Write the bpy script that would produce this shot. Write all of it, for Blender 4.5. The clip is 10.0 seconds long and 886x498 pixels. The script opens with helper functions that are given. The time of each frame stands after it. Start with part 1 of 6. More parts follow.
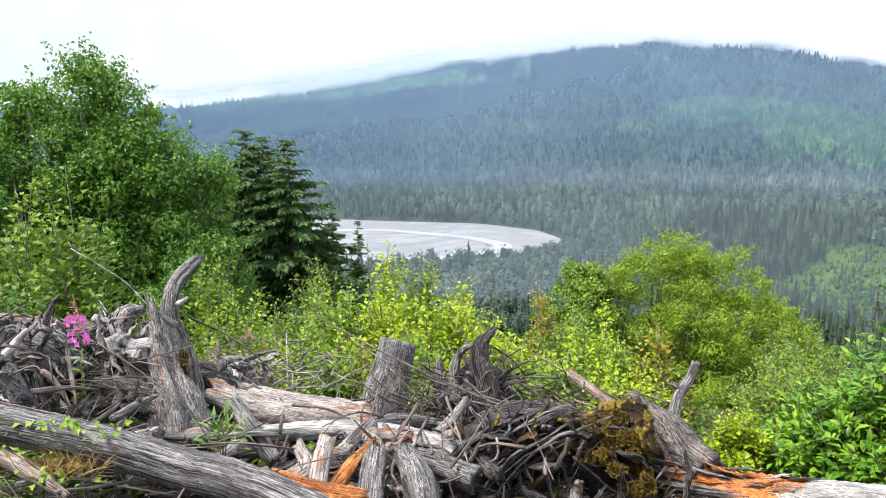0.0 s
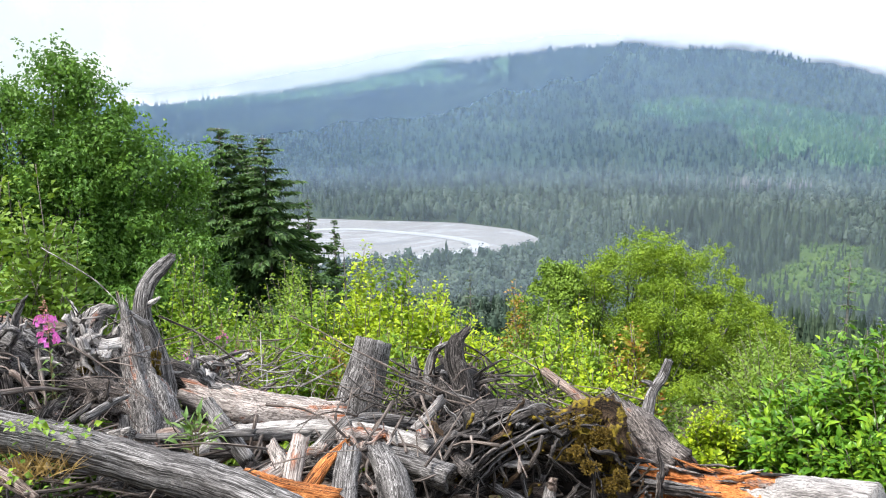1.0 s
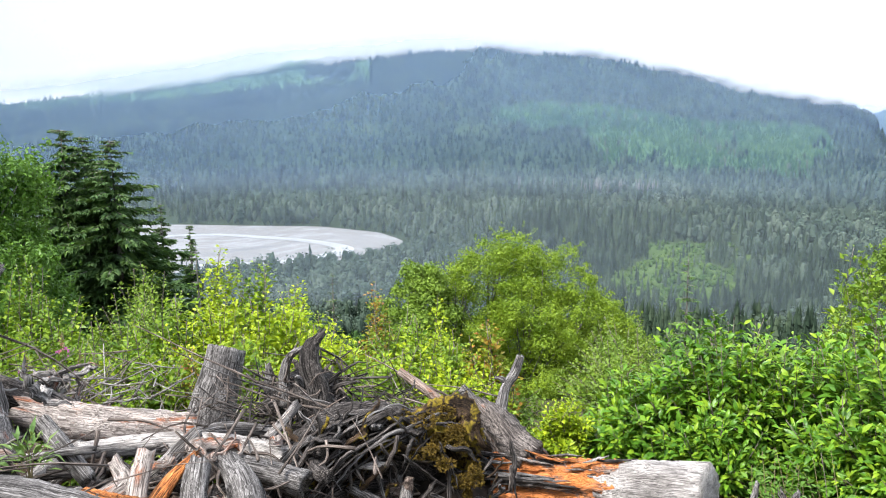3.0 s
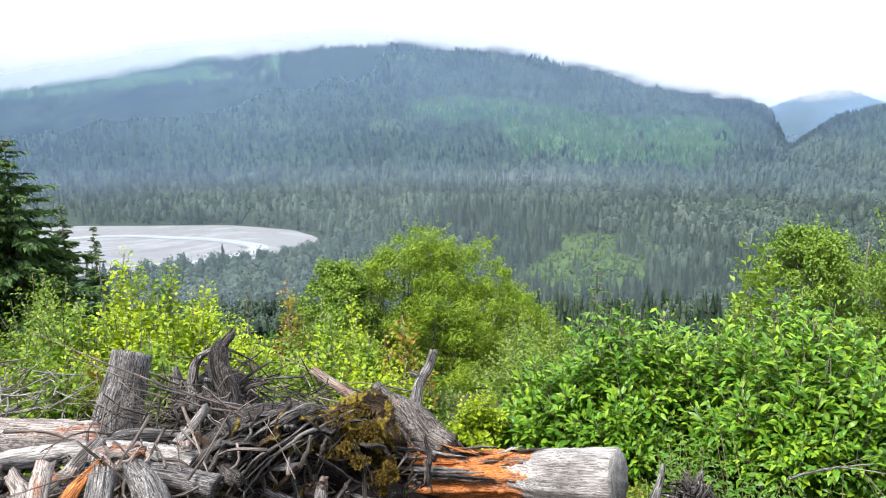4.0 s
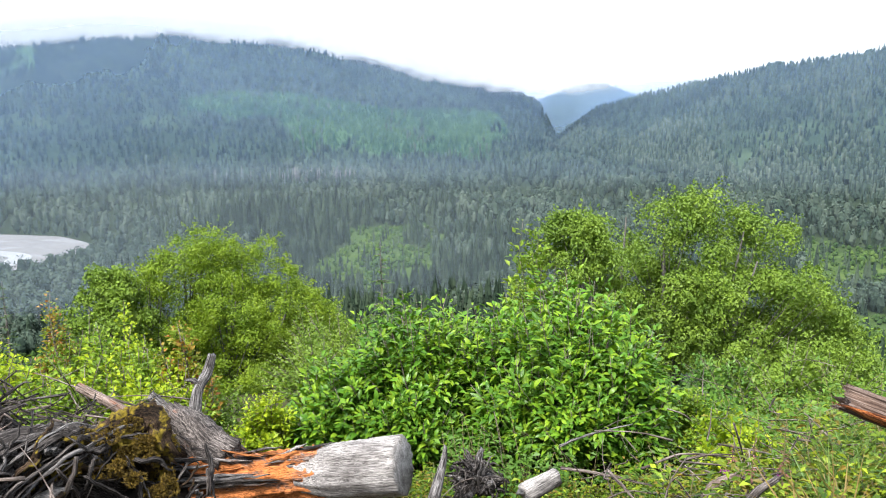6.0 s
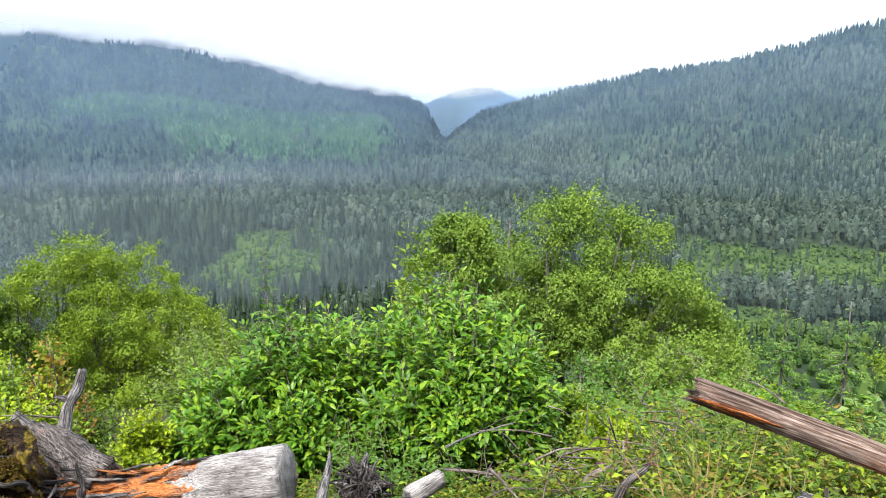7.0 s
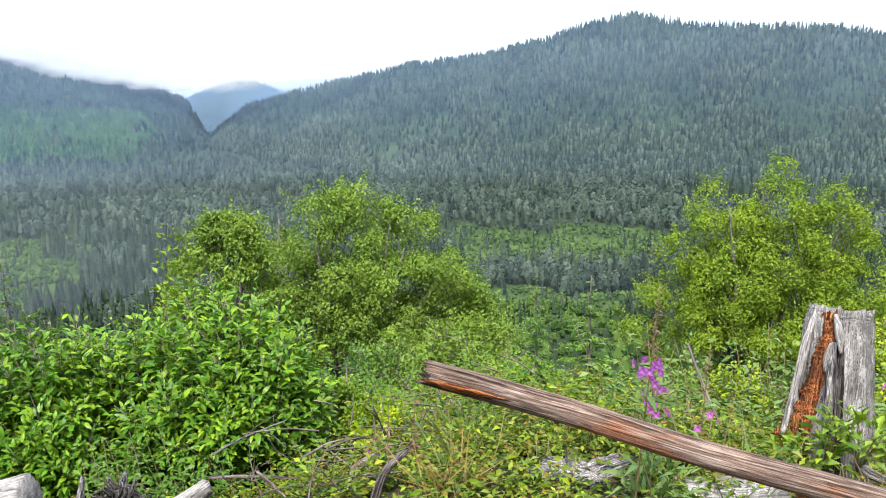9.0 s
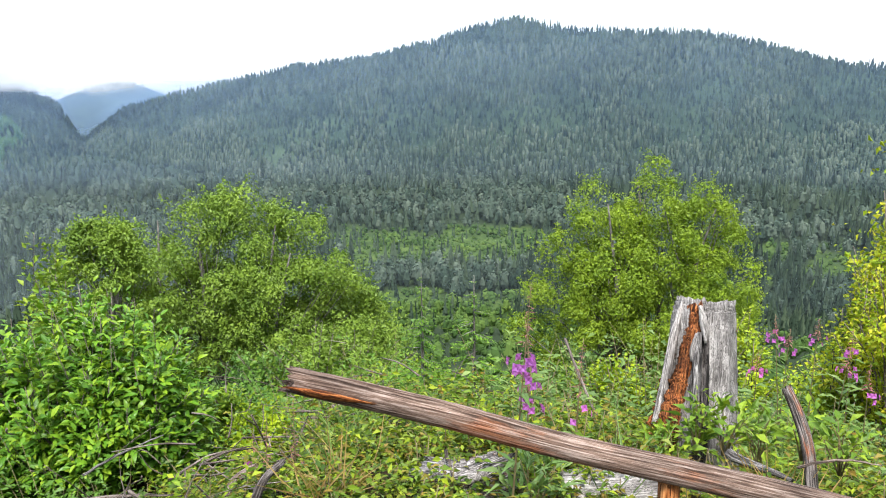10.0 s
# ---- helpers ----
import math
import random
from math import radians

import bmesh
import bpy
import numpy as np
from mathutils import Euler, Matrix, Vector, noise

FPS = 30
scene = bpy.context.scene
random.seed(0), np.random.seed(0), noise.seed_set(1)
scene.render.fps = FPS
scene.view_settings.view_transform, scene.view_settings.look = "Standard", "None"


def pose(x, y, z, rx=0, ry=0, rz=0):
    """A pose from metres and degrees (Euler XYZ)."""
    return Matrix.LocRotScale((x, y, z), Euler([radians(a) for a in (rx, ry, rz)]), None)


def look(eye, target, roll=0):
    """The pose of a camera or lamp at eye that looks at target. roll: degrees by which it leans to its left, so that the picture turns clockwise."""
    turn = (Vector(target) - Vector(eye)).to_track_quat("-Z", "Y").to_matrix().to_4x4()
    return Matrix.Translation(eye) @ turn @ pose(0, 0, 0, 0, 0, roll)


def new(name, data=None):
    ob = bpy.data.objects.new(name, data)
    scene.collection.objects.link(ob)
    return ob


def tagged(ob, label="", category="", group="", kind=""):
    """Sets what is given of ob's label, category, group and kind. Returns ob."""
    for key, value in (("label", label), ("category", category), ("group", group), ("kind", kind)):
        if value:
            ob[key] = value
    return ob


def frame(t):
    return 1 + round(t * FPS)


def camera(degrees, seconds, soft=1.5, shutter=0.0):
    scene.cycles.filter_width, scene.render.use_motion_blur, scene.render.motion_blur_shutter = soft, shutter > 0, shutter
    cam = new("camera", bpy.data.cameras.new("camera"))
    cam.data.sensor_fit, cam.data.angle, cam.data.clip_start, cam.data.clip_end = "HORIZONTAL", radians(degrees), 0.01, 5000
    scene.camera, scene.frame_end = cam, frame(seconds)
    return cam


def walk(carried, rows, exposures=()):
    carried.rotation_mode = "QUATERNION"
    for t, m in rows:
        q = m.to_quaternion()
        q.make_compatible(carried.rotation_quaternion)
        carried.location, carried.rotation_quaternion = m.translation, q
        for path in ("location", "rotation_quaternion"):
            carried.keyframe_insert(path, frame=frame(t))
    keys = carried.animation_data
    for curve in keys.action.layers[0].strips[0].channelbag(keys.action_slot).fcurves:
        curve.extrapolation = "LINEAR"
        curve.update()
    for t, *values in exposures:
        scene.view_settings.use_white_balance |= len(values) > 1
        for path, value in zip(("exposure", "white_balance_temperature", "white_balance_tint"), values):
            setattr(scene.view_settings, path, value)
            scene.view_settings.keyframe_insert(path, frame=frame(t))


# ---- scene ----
cam = camera(56.30, 10.0, soft=1.1)
ROWS = [
    (0, 0.0000, 0.0000, 1.6000, 0.000, -10.325, -0.429),
    (0.5, 0.0083, -0.0011, 1.5985, -0.311, -10.258, -0.436),
    (1, 0.0220, -0.0039, 1.5980, -1.570, -10.391, -0.190),
    (1.5, 0.0369, -0.0088, 1.5963, -3.394, -10.301, -0.056),
    (2, 0.0568, -0.0161, 1.5947, -5.264, -10.220, 0.135),
    (2.5, 0.0819, -0.0226, 1.5940, -8.114, -10.110, 0.347),
    (4, 0.1475, -0.0365, 1.5956, -16.949, -10.446, 0.180),
    (4.5, 0.1673, -0.0411, 1.5949, -20.075, -10.474, 0.243),
    (5, 0.1887, -0.0475, 1.5940, -23.163, -10.789, 0.472),
    (5.5, 0.2133, -0.0575, 1.5962, -26.985, -10.970, 0.254),
    (6, 0.2361, -0.0746, 1.5971, -31.717, -10.818, 0.013),
    (7.5, 0.2968, -0.1365, 1.6106, -42.854, -10.623, 0.311),
    (8, 0.3174, -0.1530, 1.6094, -46.489, -10.870, -0.209),
    (8.5, 0.3478, -0.1717, 1.6093, -50.867, -11.040, -0.413),
    (9, 0.3815, -0.1984, 1.6063, -55.166, -11.026, -0.124),
    (9.5, 0.4187, -0.2231, 1.6015, -58.741, -10.969, -0.217),
    (10, 0.4514, -0.2406, 1.5949, -62.873, -10.871, -0.035),
]
walk(cam, [(t, pose(x, y, z, 90 + pitch, 0, yaw) @ pose(0, 0, 0, 0, 0, roll)) for t, x, y, z, yaw, pitch, roll in ROWS], [(0.0, 1.11), (5.0, 1.05), (7.5, 0.94), (10.0, 0.91)])

# ---- world and light: a white overcast sky with a weak, wide sun behind it ----
world = bpy.data.worlds.new("overcast_sky")
scene.world = world
world.use_nodes = True
wn, wl = world.node_tree.nodes, world.node_tree.links
wn.clear()
sky = wn.new("ShaderNodeTexSky")
sky.sky_type = "NISHITA"
sky.sun_disc = False
sky.sun_elevation, sky.sun_rotation = radians(59), radians(-61)
sky_bg = wn.new("ShaderNodeBackground")
sky_bg.inputs["Strength"].default_value = 0.05
cloud_bg = wn.new("ShaderNodeBackground")
cloud_bg.inputs["Color"].default_value = (0.92, 0.97, 1.05, 1)
cloud_bg.inputs["Strength"].default_value = 0.60
both = wn.new("ShaderNodeAddShader")
wout = wn.new("ShaderNodeOutputWorld")
wl.new(sky.outputs[0], sky_bg.inputs["Color"])
wl.new(sky_bg.outputs[0], both.inputs[0])
wl.new(cloud_bg.outputs[0], both.inputs[1])
wl.new(both.outputs[0], wout.inputs["Surface"])
sun = new("sun", bpy.data.lights.new("sun", "SUN"))
sun.data.energy, sun.data.angle, sun.data.color = 3.6, radians(18), (1.0, 0.96, 0.9)
sun.matrix_world = look((-9, -5, 17), (0, 0, 0))


# ---- materials ----
def material(name):
    m = bpy.data.materials.new(name)
    m.use_nodes = True
    return m, m.node_tree.nodes, m.node_tree.links, m.node_tree.nodes["Principled BSDF"]


def ramp(n, stops):
    r = n.new("ShaderNodeValToRGB")
    while len(r.color_ramp.elements) < len(stops):
        r.color_ramp.elements.new(0.5)
    for e, (p, c) in zip(r.color_ramp.elements, stops):
        e.position, e.color = p, (*c, 1)
    return r


def noise_node(n, l, vector, scale, detail=5.0, rough=0.6, stretch=(1, 1, 1)):
    mp = n.new("ShaderNodeMapping")
    mp.inputs["Scale"].default_value = stretch
    l.new(vector, mp.inputs["Vector"])
    t = n.new("ShaderNodeTexNoise")
    t.inputs["Scale"].default_value, t.inputs["Detail"].default_value, t.inputs["Roughness"].default_value = scale, detail, rough
    l.new(mp.outputs[0], t.inputs["Vector"])
    return t


def mix_colour(n, l, fac, a, b, blend="MIX"):
    m = n.new("ShaderNodeMix")
    m.data_type, m.blend_type = "RGBA", blend
    for socket, value in ((m.inputs[0], fac), (m.inputs[6], a), (m.inputs[7], b)):
        if isinstance(value, (float, int)):
            socket.default_value = value
        elif isinstance(value, tuple):
            socket.default_value = (*value, 1)
        else:
            l.new(value, socket)
    return m.outputs[2]


def wood_material(name, dark, mid, light, rot=0.0, moss=0.0, rot_colour=(0.26, 0.075, 0.02), crack=0.42, deep=0.13):
    """Weathered wood with fibres along the piece (its own straightened coordinates), open cracks, rot and moss."""
    m, n, l, p = material(name)
    at = n.new("ShaderNodeAttribute")
    at.attribute_name = "grain"
    v = at.outputs["Vector"]
    fine = noise_node(n, l, v, 1.0, 6, 0.65, (230, 230, 7.0))
    mid_n = noise_node(n, l, v, 1.0, 5, 0.62, (78, 78, 2.6))
    big = noise_node(n, l, v, 1.0, 5, 0.65, (9, 9, 3.2))
    r1 = ramp(n, [(0.38, dark), (0.50, mid), (0.62, light)])
    l.new(fine.outputs[0], r1.inputs[0])
    r2 = ramp(n, [(crack - 0.07, (deep, deep * 0.94, deep * 0.9)), (crack + 0.06, (1, 1, 1))])
    l.new(mid_n.outputs[0], r2.inputs[0])
    c = mix_colour(n, l, 1.0, r1.outputs[0], r2.outputs[0], "MULTIPLY")
    r3 = ramp(n, [(0.33, (0.42, 0.40, 0.39)), (0.66, (1.30, 1.28, 1.25))])
    l.new(big.outputs[0], r3.inputs[0])
    c = mix_colour(n, l, 1.0, c, r3.outputs[0], "MULTIPLY")
    if rot:
        patch = noise_node(n, l, v, 1.0, 8, 0.72, (11, 11, 2.2))
        rr = ramp(n, [(0.64 - rot * 0.4, (0, 0, 0)), (0.74 - rot * 0.4, (1, 1, 1))])
        l.new(patch.outputs[0], rr.inputs[0])
        rc = ramp(n, [(0.40, (0.06, 0.018, 0.008)), (0.49, rot_colour), (0.60, tuple(min(1, q * 1.5 + 0.05) for q in rot_colour))])
        l.new(fine.outputs[0], rc.inputs[0])
        c = mix_colour(n, l, rr.outputs[0], c, rc.outputs[0])
    if moss:
        geo = n.new("ShaderNodeNewGeometry")
        spot = noise_node(n, l, geo.outputs["Position"], 5.0, 5, 0.7)
        mm = ramp(n, [(0.62 - moss * 0.3, (0, 0, 0)), (0.68 - moss * 0.3, (1, 1, 1))])
        l.new(spot.outputs[0], mm.inputs[0])
        tint = noise_node(n, l, geo.outputs["Position"], 40.0, 3, 0.7)
        mc = ramp(n, [(0.3, (0.05, 0.04, 0.008)), (0.55, (0.19, 0.14, 0.015)), (0.8, (0.35, 0.25, 0.03))])
        l.new(tint.outputs[0], mc.inputs[0])
        c = mix_colour(n, l, mm.outputs[0], c, mc.outputs[0])
    l.new(c, p.inputs["Base Color"])
    p.inputs["Roughness"].default_value = 0.85
    p.inputs["Specular IOR Level"].default_value = 0.25
    bump = n.new("ShaderNodeBump")
    bump.inputs["Strength"].default_value, bump.inputs["Distance"].default_value = 0.8, 0.005
    add = n.new("ShaderNodeMath")
    l.new(fine.outputs[0], add.inputs[0])
    l.new(mid_n.outputs[0], add.inputs[1])
    l.new(add.outputs[0], bump.inputs["Height"])
    l.new(bump.outputs[0], p.inputs["Normal"])
    return m


def leaf_material(name, colours, through_light=0.20, gloss=0.45):
    """Leaf tissue: each leaf has its own tint; part of the light passes through."""
    m, n, l, p = material(name)
    geo = n.new("ShaderNodeNewGeometry")
    r = ramp(n, [(i / max(1, len(colours) - 1), c) for i, c in enumerate(colours)])
    l.new(geo.outputs["Random Per Island"], r.inputs[0])
    patch = noise_node(n, l, geo.outputs["Position"], 1.3, 3, 0.6)
    pr = ramp(n, [(0.3, (0.62, 0.70, 0.68)), (0.7, (1.25, 1.18, 1.1))])
    l.new(patch.outputs[0], pr.inputs[0])
    c = mix_colour(n, l, 1.0, r.outputs[0], pr.outputs[0], "MULTIPLY")
    l.new(c, p.inputs["Base Color"])
    p.inputs["Roughness"].default_value = gloss
    p.inputs["Specular IOR Level"].default_value = 0.25
    tr = n.new("ShaderNodeBsdfTranslucent")
    bright = mix_colour(n, l, 1.0, c, (1.3, 1.25, 0.6), "MULTIPLY")
    l.new(bright, tr.inputs["Color"])
    mx = n.new("ShaderNodeMixShader")
    mx.inputs[0].default_value = through_light
    l.new(p.outputs[0], mx.inputs[1])
    l.new(tr.outputs[0], mx.inputs[2])
    l.new(mx.outputs[0], n["Material Output"].inputs["Surface"])
    return m


def far_material(name, colours, scale):
    """Far foliage: one tint for each tree, with stands of other growth drifting through."""
    m, n, l, p = material(name)
    at = n.new("ShaderNodeAttribute")
    at.attribute_name = "tint"
    geo = n.new("ShaderNodeNewGeometry")
    stand = noise_node(n, l, geo.outputs["Position"], scale, 4, 0.6)
    add = n.new("ShaderNodeMath")
    add.operation = "MULTIPLY_ADD"
    add.inputs[1].default_value = 0.75
    l.new(at.outputs["Fac"], add.inputs[0])
    sub = n.new("ShaderNodeMath")
    sub.operation = "MULTIPLY_ADD"
    sub.inputs[1].default_value, sub.inputs[2].default_value = 1.5, -0.62
    l.new(stand.outputs[0], sub.inputs[0])
    l.new(sub.outputs[0], add.inputs[2])
    r = ramp(n, [(i / max(1, len(colours) - 1), c) for i, c in enumerate(colours)])
    l.new(add.outputs[0], r.inputs[0])
    l.new(r.outputs[0], p.inputs["Base Color"])
    p.inputs["Roughness"].default_value = 0.9
    p.inputs["Specular IOR Level"].default_value = 0.1
    return m


def veil_material(name, colour, peak):
    """Sheet that stands in for air haze and cloud: scatters light both ways, the rest passes; density from the mesh."""
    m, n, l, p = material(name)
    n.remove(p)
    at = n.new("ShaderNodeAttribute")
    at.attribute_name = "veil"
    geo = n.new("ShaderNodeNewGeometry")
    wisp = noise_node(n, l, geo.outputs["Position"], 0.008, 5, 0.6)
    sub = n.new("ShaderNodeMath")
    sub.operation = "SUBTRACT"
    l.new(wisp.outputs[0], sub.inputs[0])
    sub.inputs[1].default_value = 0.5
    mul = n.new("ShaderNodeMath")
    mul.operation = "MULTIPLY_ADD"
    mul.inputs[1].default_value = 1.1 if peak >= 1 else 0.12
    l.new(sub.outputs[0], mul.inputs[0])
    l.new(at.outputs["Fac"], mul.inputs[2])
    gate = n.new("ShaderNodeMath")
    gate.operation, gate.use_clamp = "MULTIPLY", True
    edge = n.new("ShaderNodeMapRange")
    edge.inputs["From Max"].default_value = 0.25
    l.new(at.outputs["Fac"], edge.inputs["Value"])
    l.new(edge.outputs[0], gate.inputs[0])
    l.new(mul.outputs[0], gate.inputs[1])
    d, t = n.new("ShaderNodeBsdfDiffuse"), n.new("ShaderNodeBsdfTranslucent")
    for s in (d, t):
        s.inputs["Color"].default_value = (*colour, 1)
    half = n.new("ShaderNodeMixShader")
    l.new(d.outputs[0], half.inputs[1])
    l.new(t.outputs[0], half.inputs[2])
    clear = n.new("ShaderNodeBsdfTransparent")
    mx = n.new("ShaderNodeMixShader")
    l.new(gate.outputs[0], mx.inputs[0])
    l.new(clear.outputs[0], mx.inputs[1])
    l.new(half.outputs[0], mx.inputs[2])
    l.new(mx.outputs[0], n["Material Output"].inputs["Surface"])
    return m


def ground_material():
    m, n, l, p = material("ground_cover")
    geo = n.new("ShaderNodeNewGeometry")
    pos = geo.outputs["Position"]
    sep = n.new("ShaderNodeSeparateXYZ")
    l.new(pos, sep.inputs[0])
    litter = noise_node(n, l, pos, 9.0, 8, 0.75)
    lr = ramp(n, [(0.3, (0.018, 0.014, 0.010)), (0.5, (0.07, 0.05, 0.03)), (0.62, (0.05, 0.07, 0.02)), (0.8, (0.17, 0.13, 0.08))])
    l.new(litter.outputs[0], lr.inputs[0])
    brush = noise_node(n, l, pos, 0.035, 8, 0.7)
    br = ramp(n, [(0.35, (0.030, 0.055, 0.018)), (0.55, (0.060, 0.102, 0.026)), (0.7, (0.095, 0.140, 0.036))])
    l.new(brush.outputs[0], br.inputs[0])
    opn = n.new("ShaderNodeAttribute")
    opn.attribute_name = "open_land"
    slope = noise_node(n, l, pos, 0.006, 6, 0.65)
    # mountain ground leans blue too, a haze tint in its colour
    sr = ramp(n, [(0.35, (0.020, 0.036, 0.030)), (0.55, (0.034, 0.058, 0.042)), (0.7, (0.060, 0.092, 0.056))])
    l.new(slope.outputs[0], sr.inputs[0])
    low = n.new("ShaderNodeMapRange")
    low.inputs["From Min"].default_value, low.inputs["From Max"].default_value = -20, -4
    l.new(sep.outputs[2], low.inputs["Value"])
    hill = n.new("ShaderNodeVectorMath")
    hill.operation = "LENGTH"
    l.new(pos, hill.inputs[0])
    far = n.new("ShaderNodeMapRange")
    far.inputs["From Min"].default_value, far.inputs["From Max"].default_value = 1250, 1450
    l.new(hill.outputs["Value"], far.inputs["Value"])
    near = n.new("ShaderNodeMapRange")
    near.inputs["From Min"].default_value, near.inputs["From Max"].default_value = 14, 40
    l.new(hill.outputs["Value"], near.inputs["Value"])
    wooded = mix_colour(n, l, opn.outputs["Fac"], (0.025, 0.04, 0.02), br.outputs[0])
    c = mix_colour(n, l, near.outputs[0], lr.outputs[0], wooded)
    grass = n.new("ShaderNodeAttribute")
    grass.attribute_name = "grass"
    gr = ramp(n, [(0.35, (0.042, 0.090, 0.052)), (0.65, (0.076, 0.138, 0.068))])
    l.new(slope.outputs[0], gr.inputs[0])
    high = mix_colour(n, l, grass.outputs["Fac"], sr.outputs[0], gr.outputs[0])
    c = mix_colour(n, l, far.outputs[0], c, high)
    l.new(c, p.inputs["Base Color"])
    p.inputs["Roughness"].default_value = 0.95
    p.inputs["Specular IOR Level"].default_value = 0.1
    bump = n.new("ShaderNodeBump")
    bump.inputs["Strength"].default_value, bump.inputs["Distance"].default_value = 0.8, 0.05
    l.new(litter.outputs[0], bump.inputs["Height"])
    l.new(bump.outputs[0], p.inputs["Normal"])
    return m


def river_material():
    m, n, l, p = material("silt_and_water")
    geo = n.new("ShaderNodeNewGeometry")
    at = n.new("ShaderNodeAttribute")
    at.attribute_name = "flow"
    bars = noise_node(n, l, at.outputs["Vector"], 1.0, 6, 0.6, (0.035, 0.009, 1))
    fine = noise_node(n, l, geo.outputs["Position"], 0.12, 6, 0.7)
    r = ramp(n, [(0.36, (0.15, 0.155, 0.165)), (0.44, (0.21, 0.205, 0.205)), (0.50, (0.17, 0.165, 0.165)), (0.56, (0.26, 0.265, 0.275)), (0.64, (0.19, 0.185, 0.185))])
    l.new(bars.outputs[0], r.inputs[0])
    fr = ramp(n, [(0.3, (0.82, 0.82, 0.82)), (0.7, (1.1, 1.1, 1.1))])
    l.new(fine.outputs[0], fr.inputs[0])
    c = mix_colour(n, l, 1.0, r.outputs[0], fr.outputs[0], "MULTIPLY")
    l.new(c, p.inputs["Base Color"])
    p.inputs["Roughness"].default_value = 0.6
    return m


def plain(name, colour, rough=0.7, vary=0.25, scale=30.0):
    m, n, l, p = material(name)
    geo = n.new("ShaderNodeNewGeometry")
    t = noise_node(n, l, geo.outputs["Position"], scale, 4, 0.6)
    r = ramp(n, [(0.3, tuple(c * (1 - vary) for c in colour)), (0.7, tuple(min(1, c * (1 + vary)) for c in colour))])
    l.new(t.outputs[0], r.inputs[0])
    l.new(r.outputs[0], p.inputs["Base Color"])
    p.inputs["Roughness"].default_value = rough
    return m


GREY = wood_material("weathered_grey_wood", (0.040, 0.038, 0.038), (0.135, 0.129, 0.130), (0.40, 0.388, 0.39), crack=0.45)
PALE = wood_material("bleached_wood", (0.10, 0.095, 0.094), (0.32, 0.305, 0.30), (0.62, 0.60, 0.59), crack=0.38, deep=0.25)
PALE_ROT = wood_material("bleached_wood_with_rot", (0.07, 0.055, 0.05), (0.30, 0.265, 0.25), (0.60, 0.56, 0.53), rot=0.26, crack=0.40)
GREY_ROT = wood_material("grey_wood_with_rot", (0.03, 0.028, 0.029), (0.17, 0.16, 0.158), (0.56, 0.54, 0.53), rot=0.2)
STUMP = wood_material("silvered_stump_wood", (0.08, 0.076, 0.076), (0.26, 0.25, 0.248), (0.50, 0.485, 0.48), crack=0.42, deep=0.35)
DARK = wood_material("dark_root_wood", (0.008, 0.007, 0.007), (0.05, 0.043, 0.041), (0.22, 0.205, 0.20), crack=0.47)
DARK_MOSS = wood_material("dark_root_wood_with_moss", (0.014, 0.011, 0.009), (0.075, 0.058, 0.048), (0.22, 0.19, 0.17), rot=0.15, moss=0.5, crack=0.46)
RUST = wood_material("orange_rotten_wood", (0.05, 0.016, 0.007), (0.36, 0.115, 0.028), (0.60, 0.29, 0.11), crack=0.44)
RUST_LOG = wood_material("half_rotten_log_wood", (0.020, 0.014, 0.012), (0.12, 0.095, 0.085), (0.36, 0.31, 0.29), rot=0.62, rot_colour=(0.46, 0.15, 0.035), crack=0.44)
POLE = wood_material("barkless_pole_wood", (0.060, 0.036, 0.027), (0.205, 0.140, 0.110), (0.44, 0.355, 0.315), rot=0.28, rot_colour=(0.22, 0.085, 0.038), crack=0.43, deep=0.4)
ROTTEN = wood_material("crumbling_red_rot", (0.025, 0.008, 0.004), (0.25, 0.070, 0.018), (0.56, 0.23, 0.075), crack=0.49)
BROWN = wood_material("brown_grey_pole_wood", (0.07, 0.05, 0.042), (0.22, 0.165, 0.14), (0.44, 0.375, 0.34), rot=0.16, rot_colour=(0.18, 0.06, 0.025), crack=0.43)
TWIG = wood_material("dry_twig", (0.05, 0.04, 0.035), (0.16, 0.13, 0.115), (0.34, 0.30, 0.28))
BARK = wood_material("alder_bark", (0.05, 0.05, 0.045), (0.17, 0.165, 0.15), (0.33, 0.32, 0.30))
COLLAR = wood_material("ridged_collar_wood", (0.018, 0.015, 0.014), (0.10, 0.086, 0.080), (0.32, 0.29, 0.28), rot=0.10, crack=0.46)
PEAT = wood_material("mossy_peat", (0.010, 0.007, 0.005), (0.055, 0.034, 0.020), (0.13, 0.085, 0.05), moss=0.42, crack=0.46)
GROUND = ground_material()
RIVER = river_material()
L_TREE = leaf_material("alder_leaves", [(0.085, 0.178, 0.034), (0.108, 0.222, 0.038), (0.145, 0.28, 0.044), (0.10, 0.205, 0.04)])
L_ASPEN = leaf_material("birch_leaves", [(0.155, 0.245, 0.022), (0.195, 0.30, 0.026), (0.25, 0.355, 0.030), (0.175, 0.27, 0.026)])
L_ROUND = leaf_material("willow_tree_leaves", [(0.142, 0.23, 0.036), (0.17, 0.273, 0.039), (0.208, 0.316, 0.045), (0.166, 0.266, 0.045)])
L_LIME = leaf_material("lime_green_leaves", [(0.14, 0.24, 0.018), (0.29, 0.40, 0.022), (0.43, 0.52, 0.026), (0.20, 0.31, 0.022)])
L_MAPLE = leaf_material("sapling_leaves", [(0.085, 0.17, 0.024), (0.17, 0.29, 0.030), (0.28, 0.39, 0.034), (0.12, 0.22, 0.028)])
L_BUSH = leaf_material("broad_bush_leaves", [(0.060, 0.150, 0.016), (0.085, 0.210, 0.020), (0.135, 0.290, 0.024), (0.24, 0.38, 0.026), (0.090, 0.200, 0.026)], 0.18, 0.34)
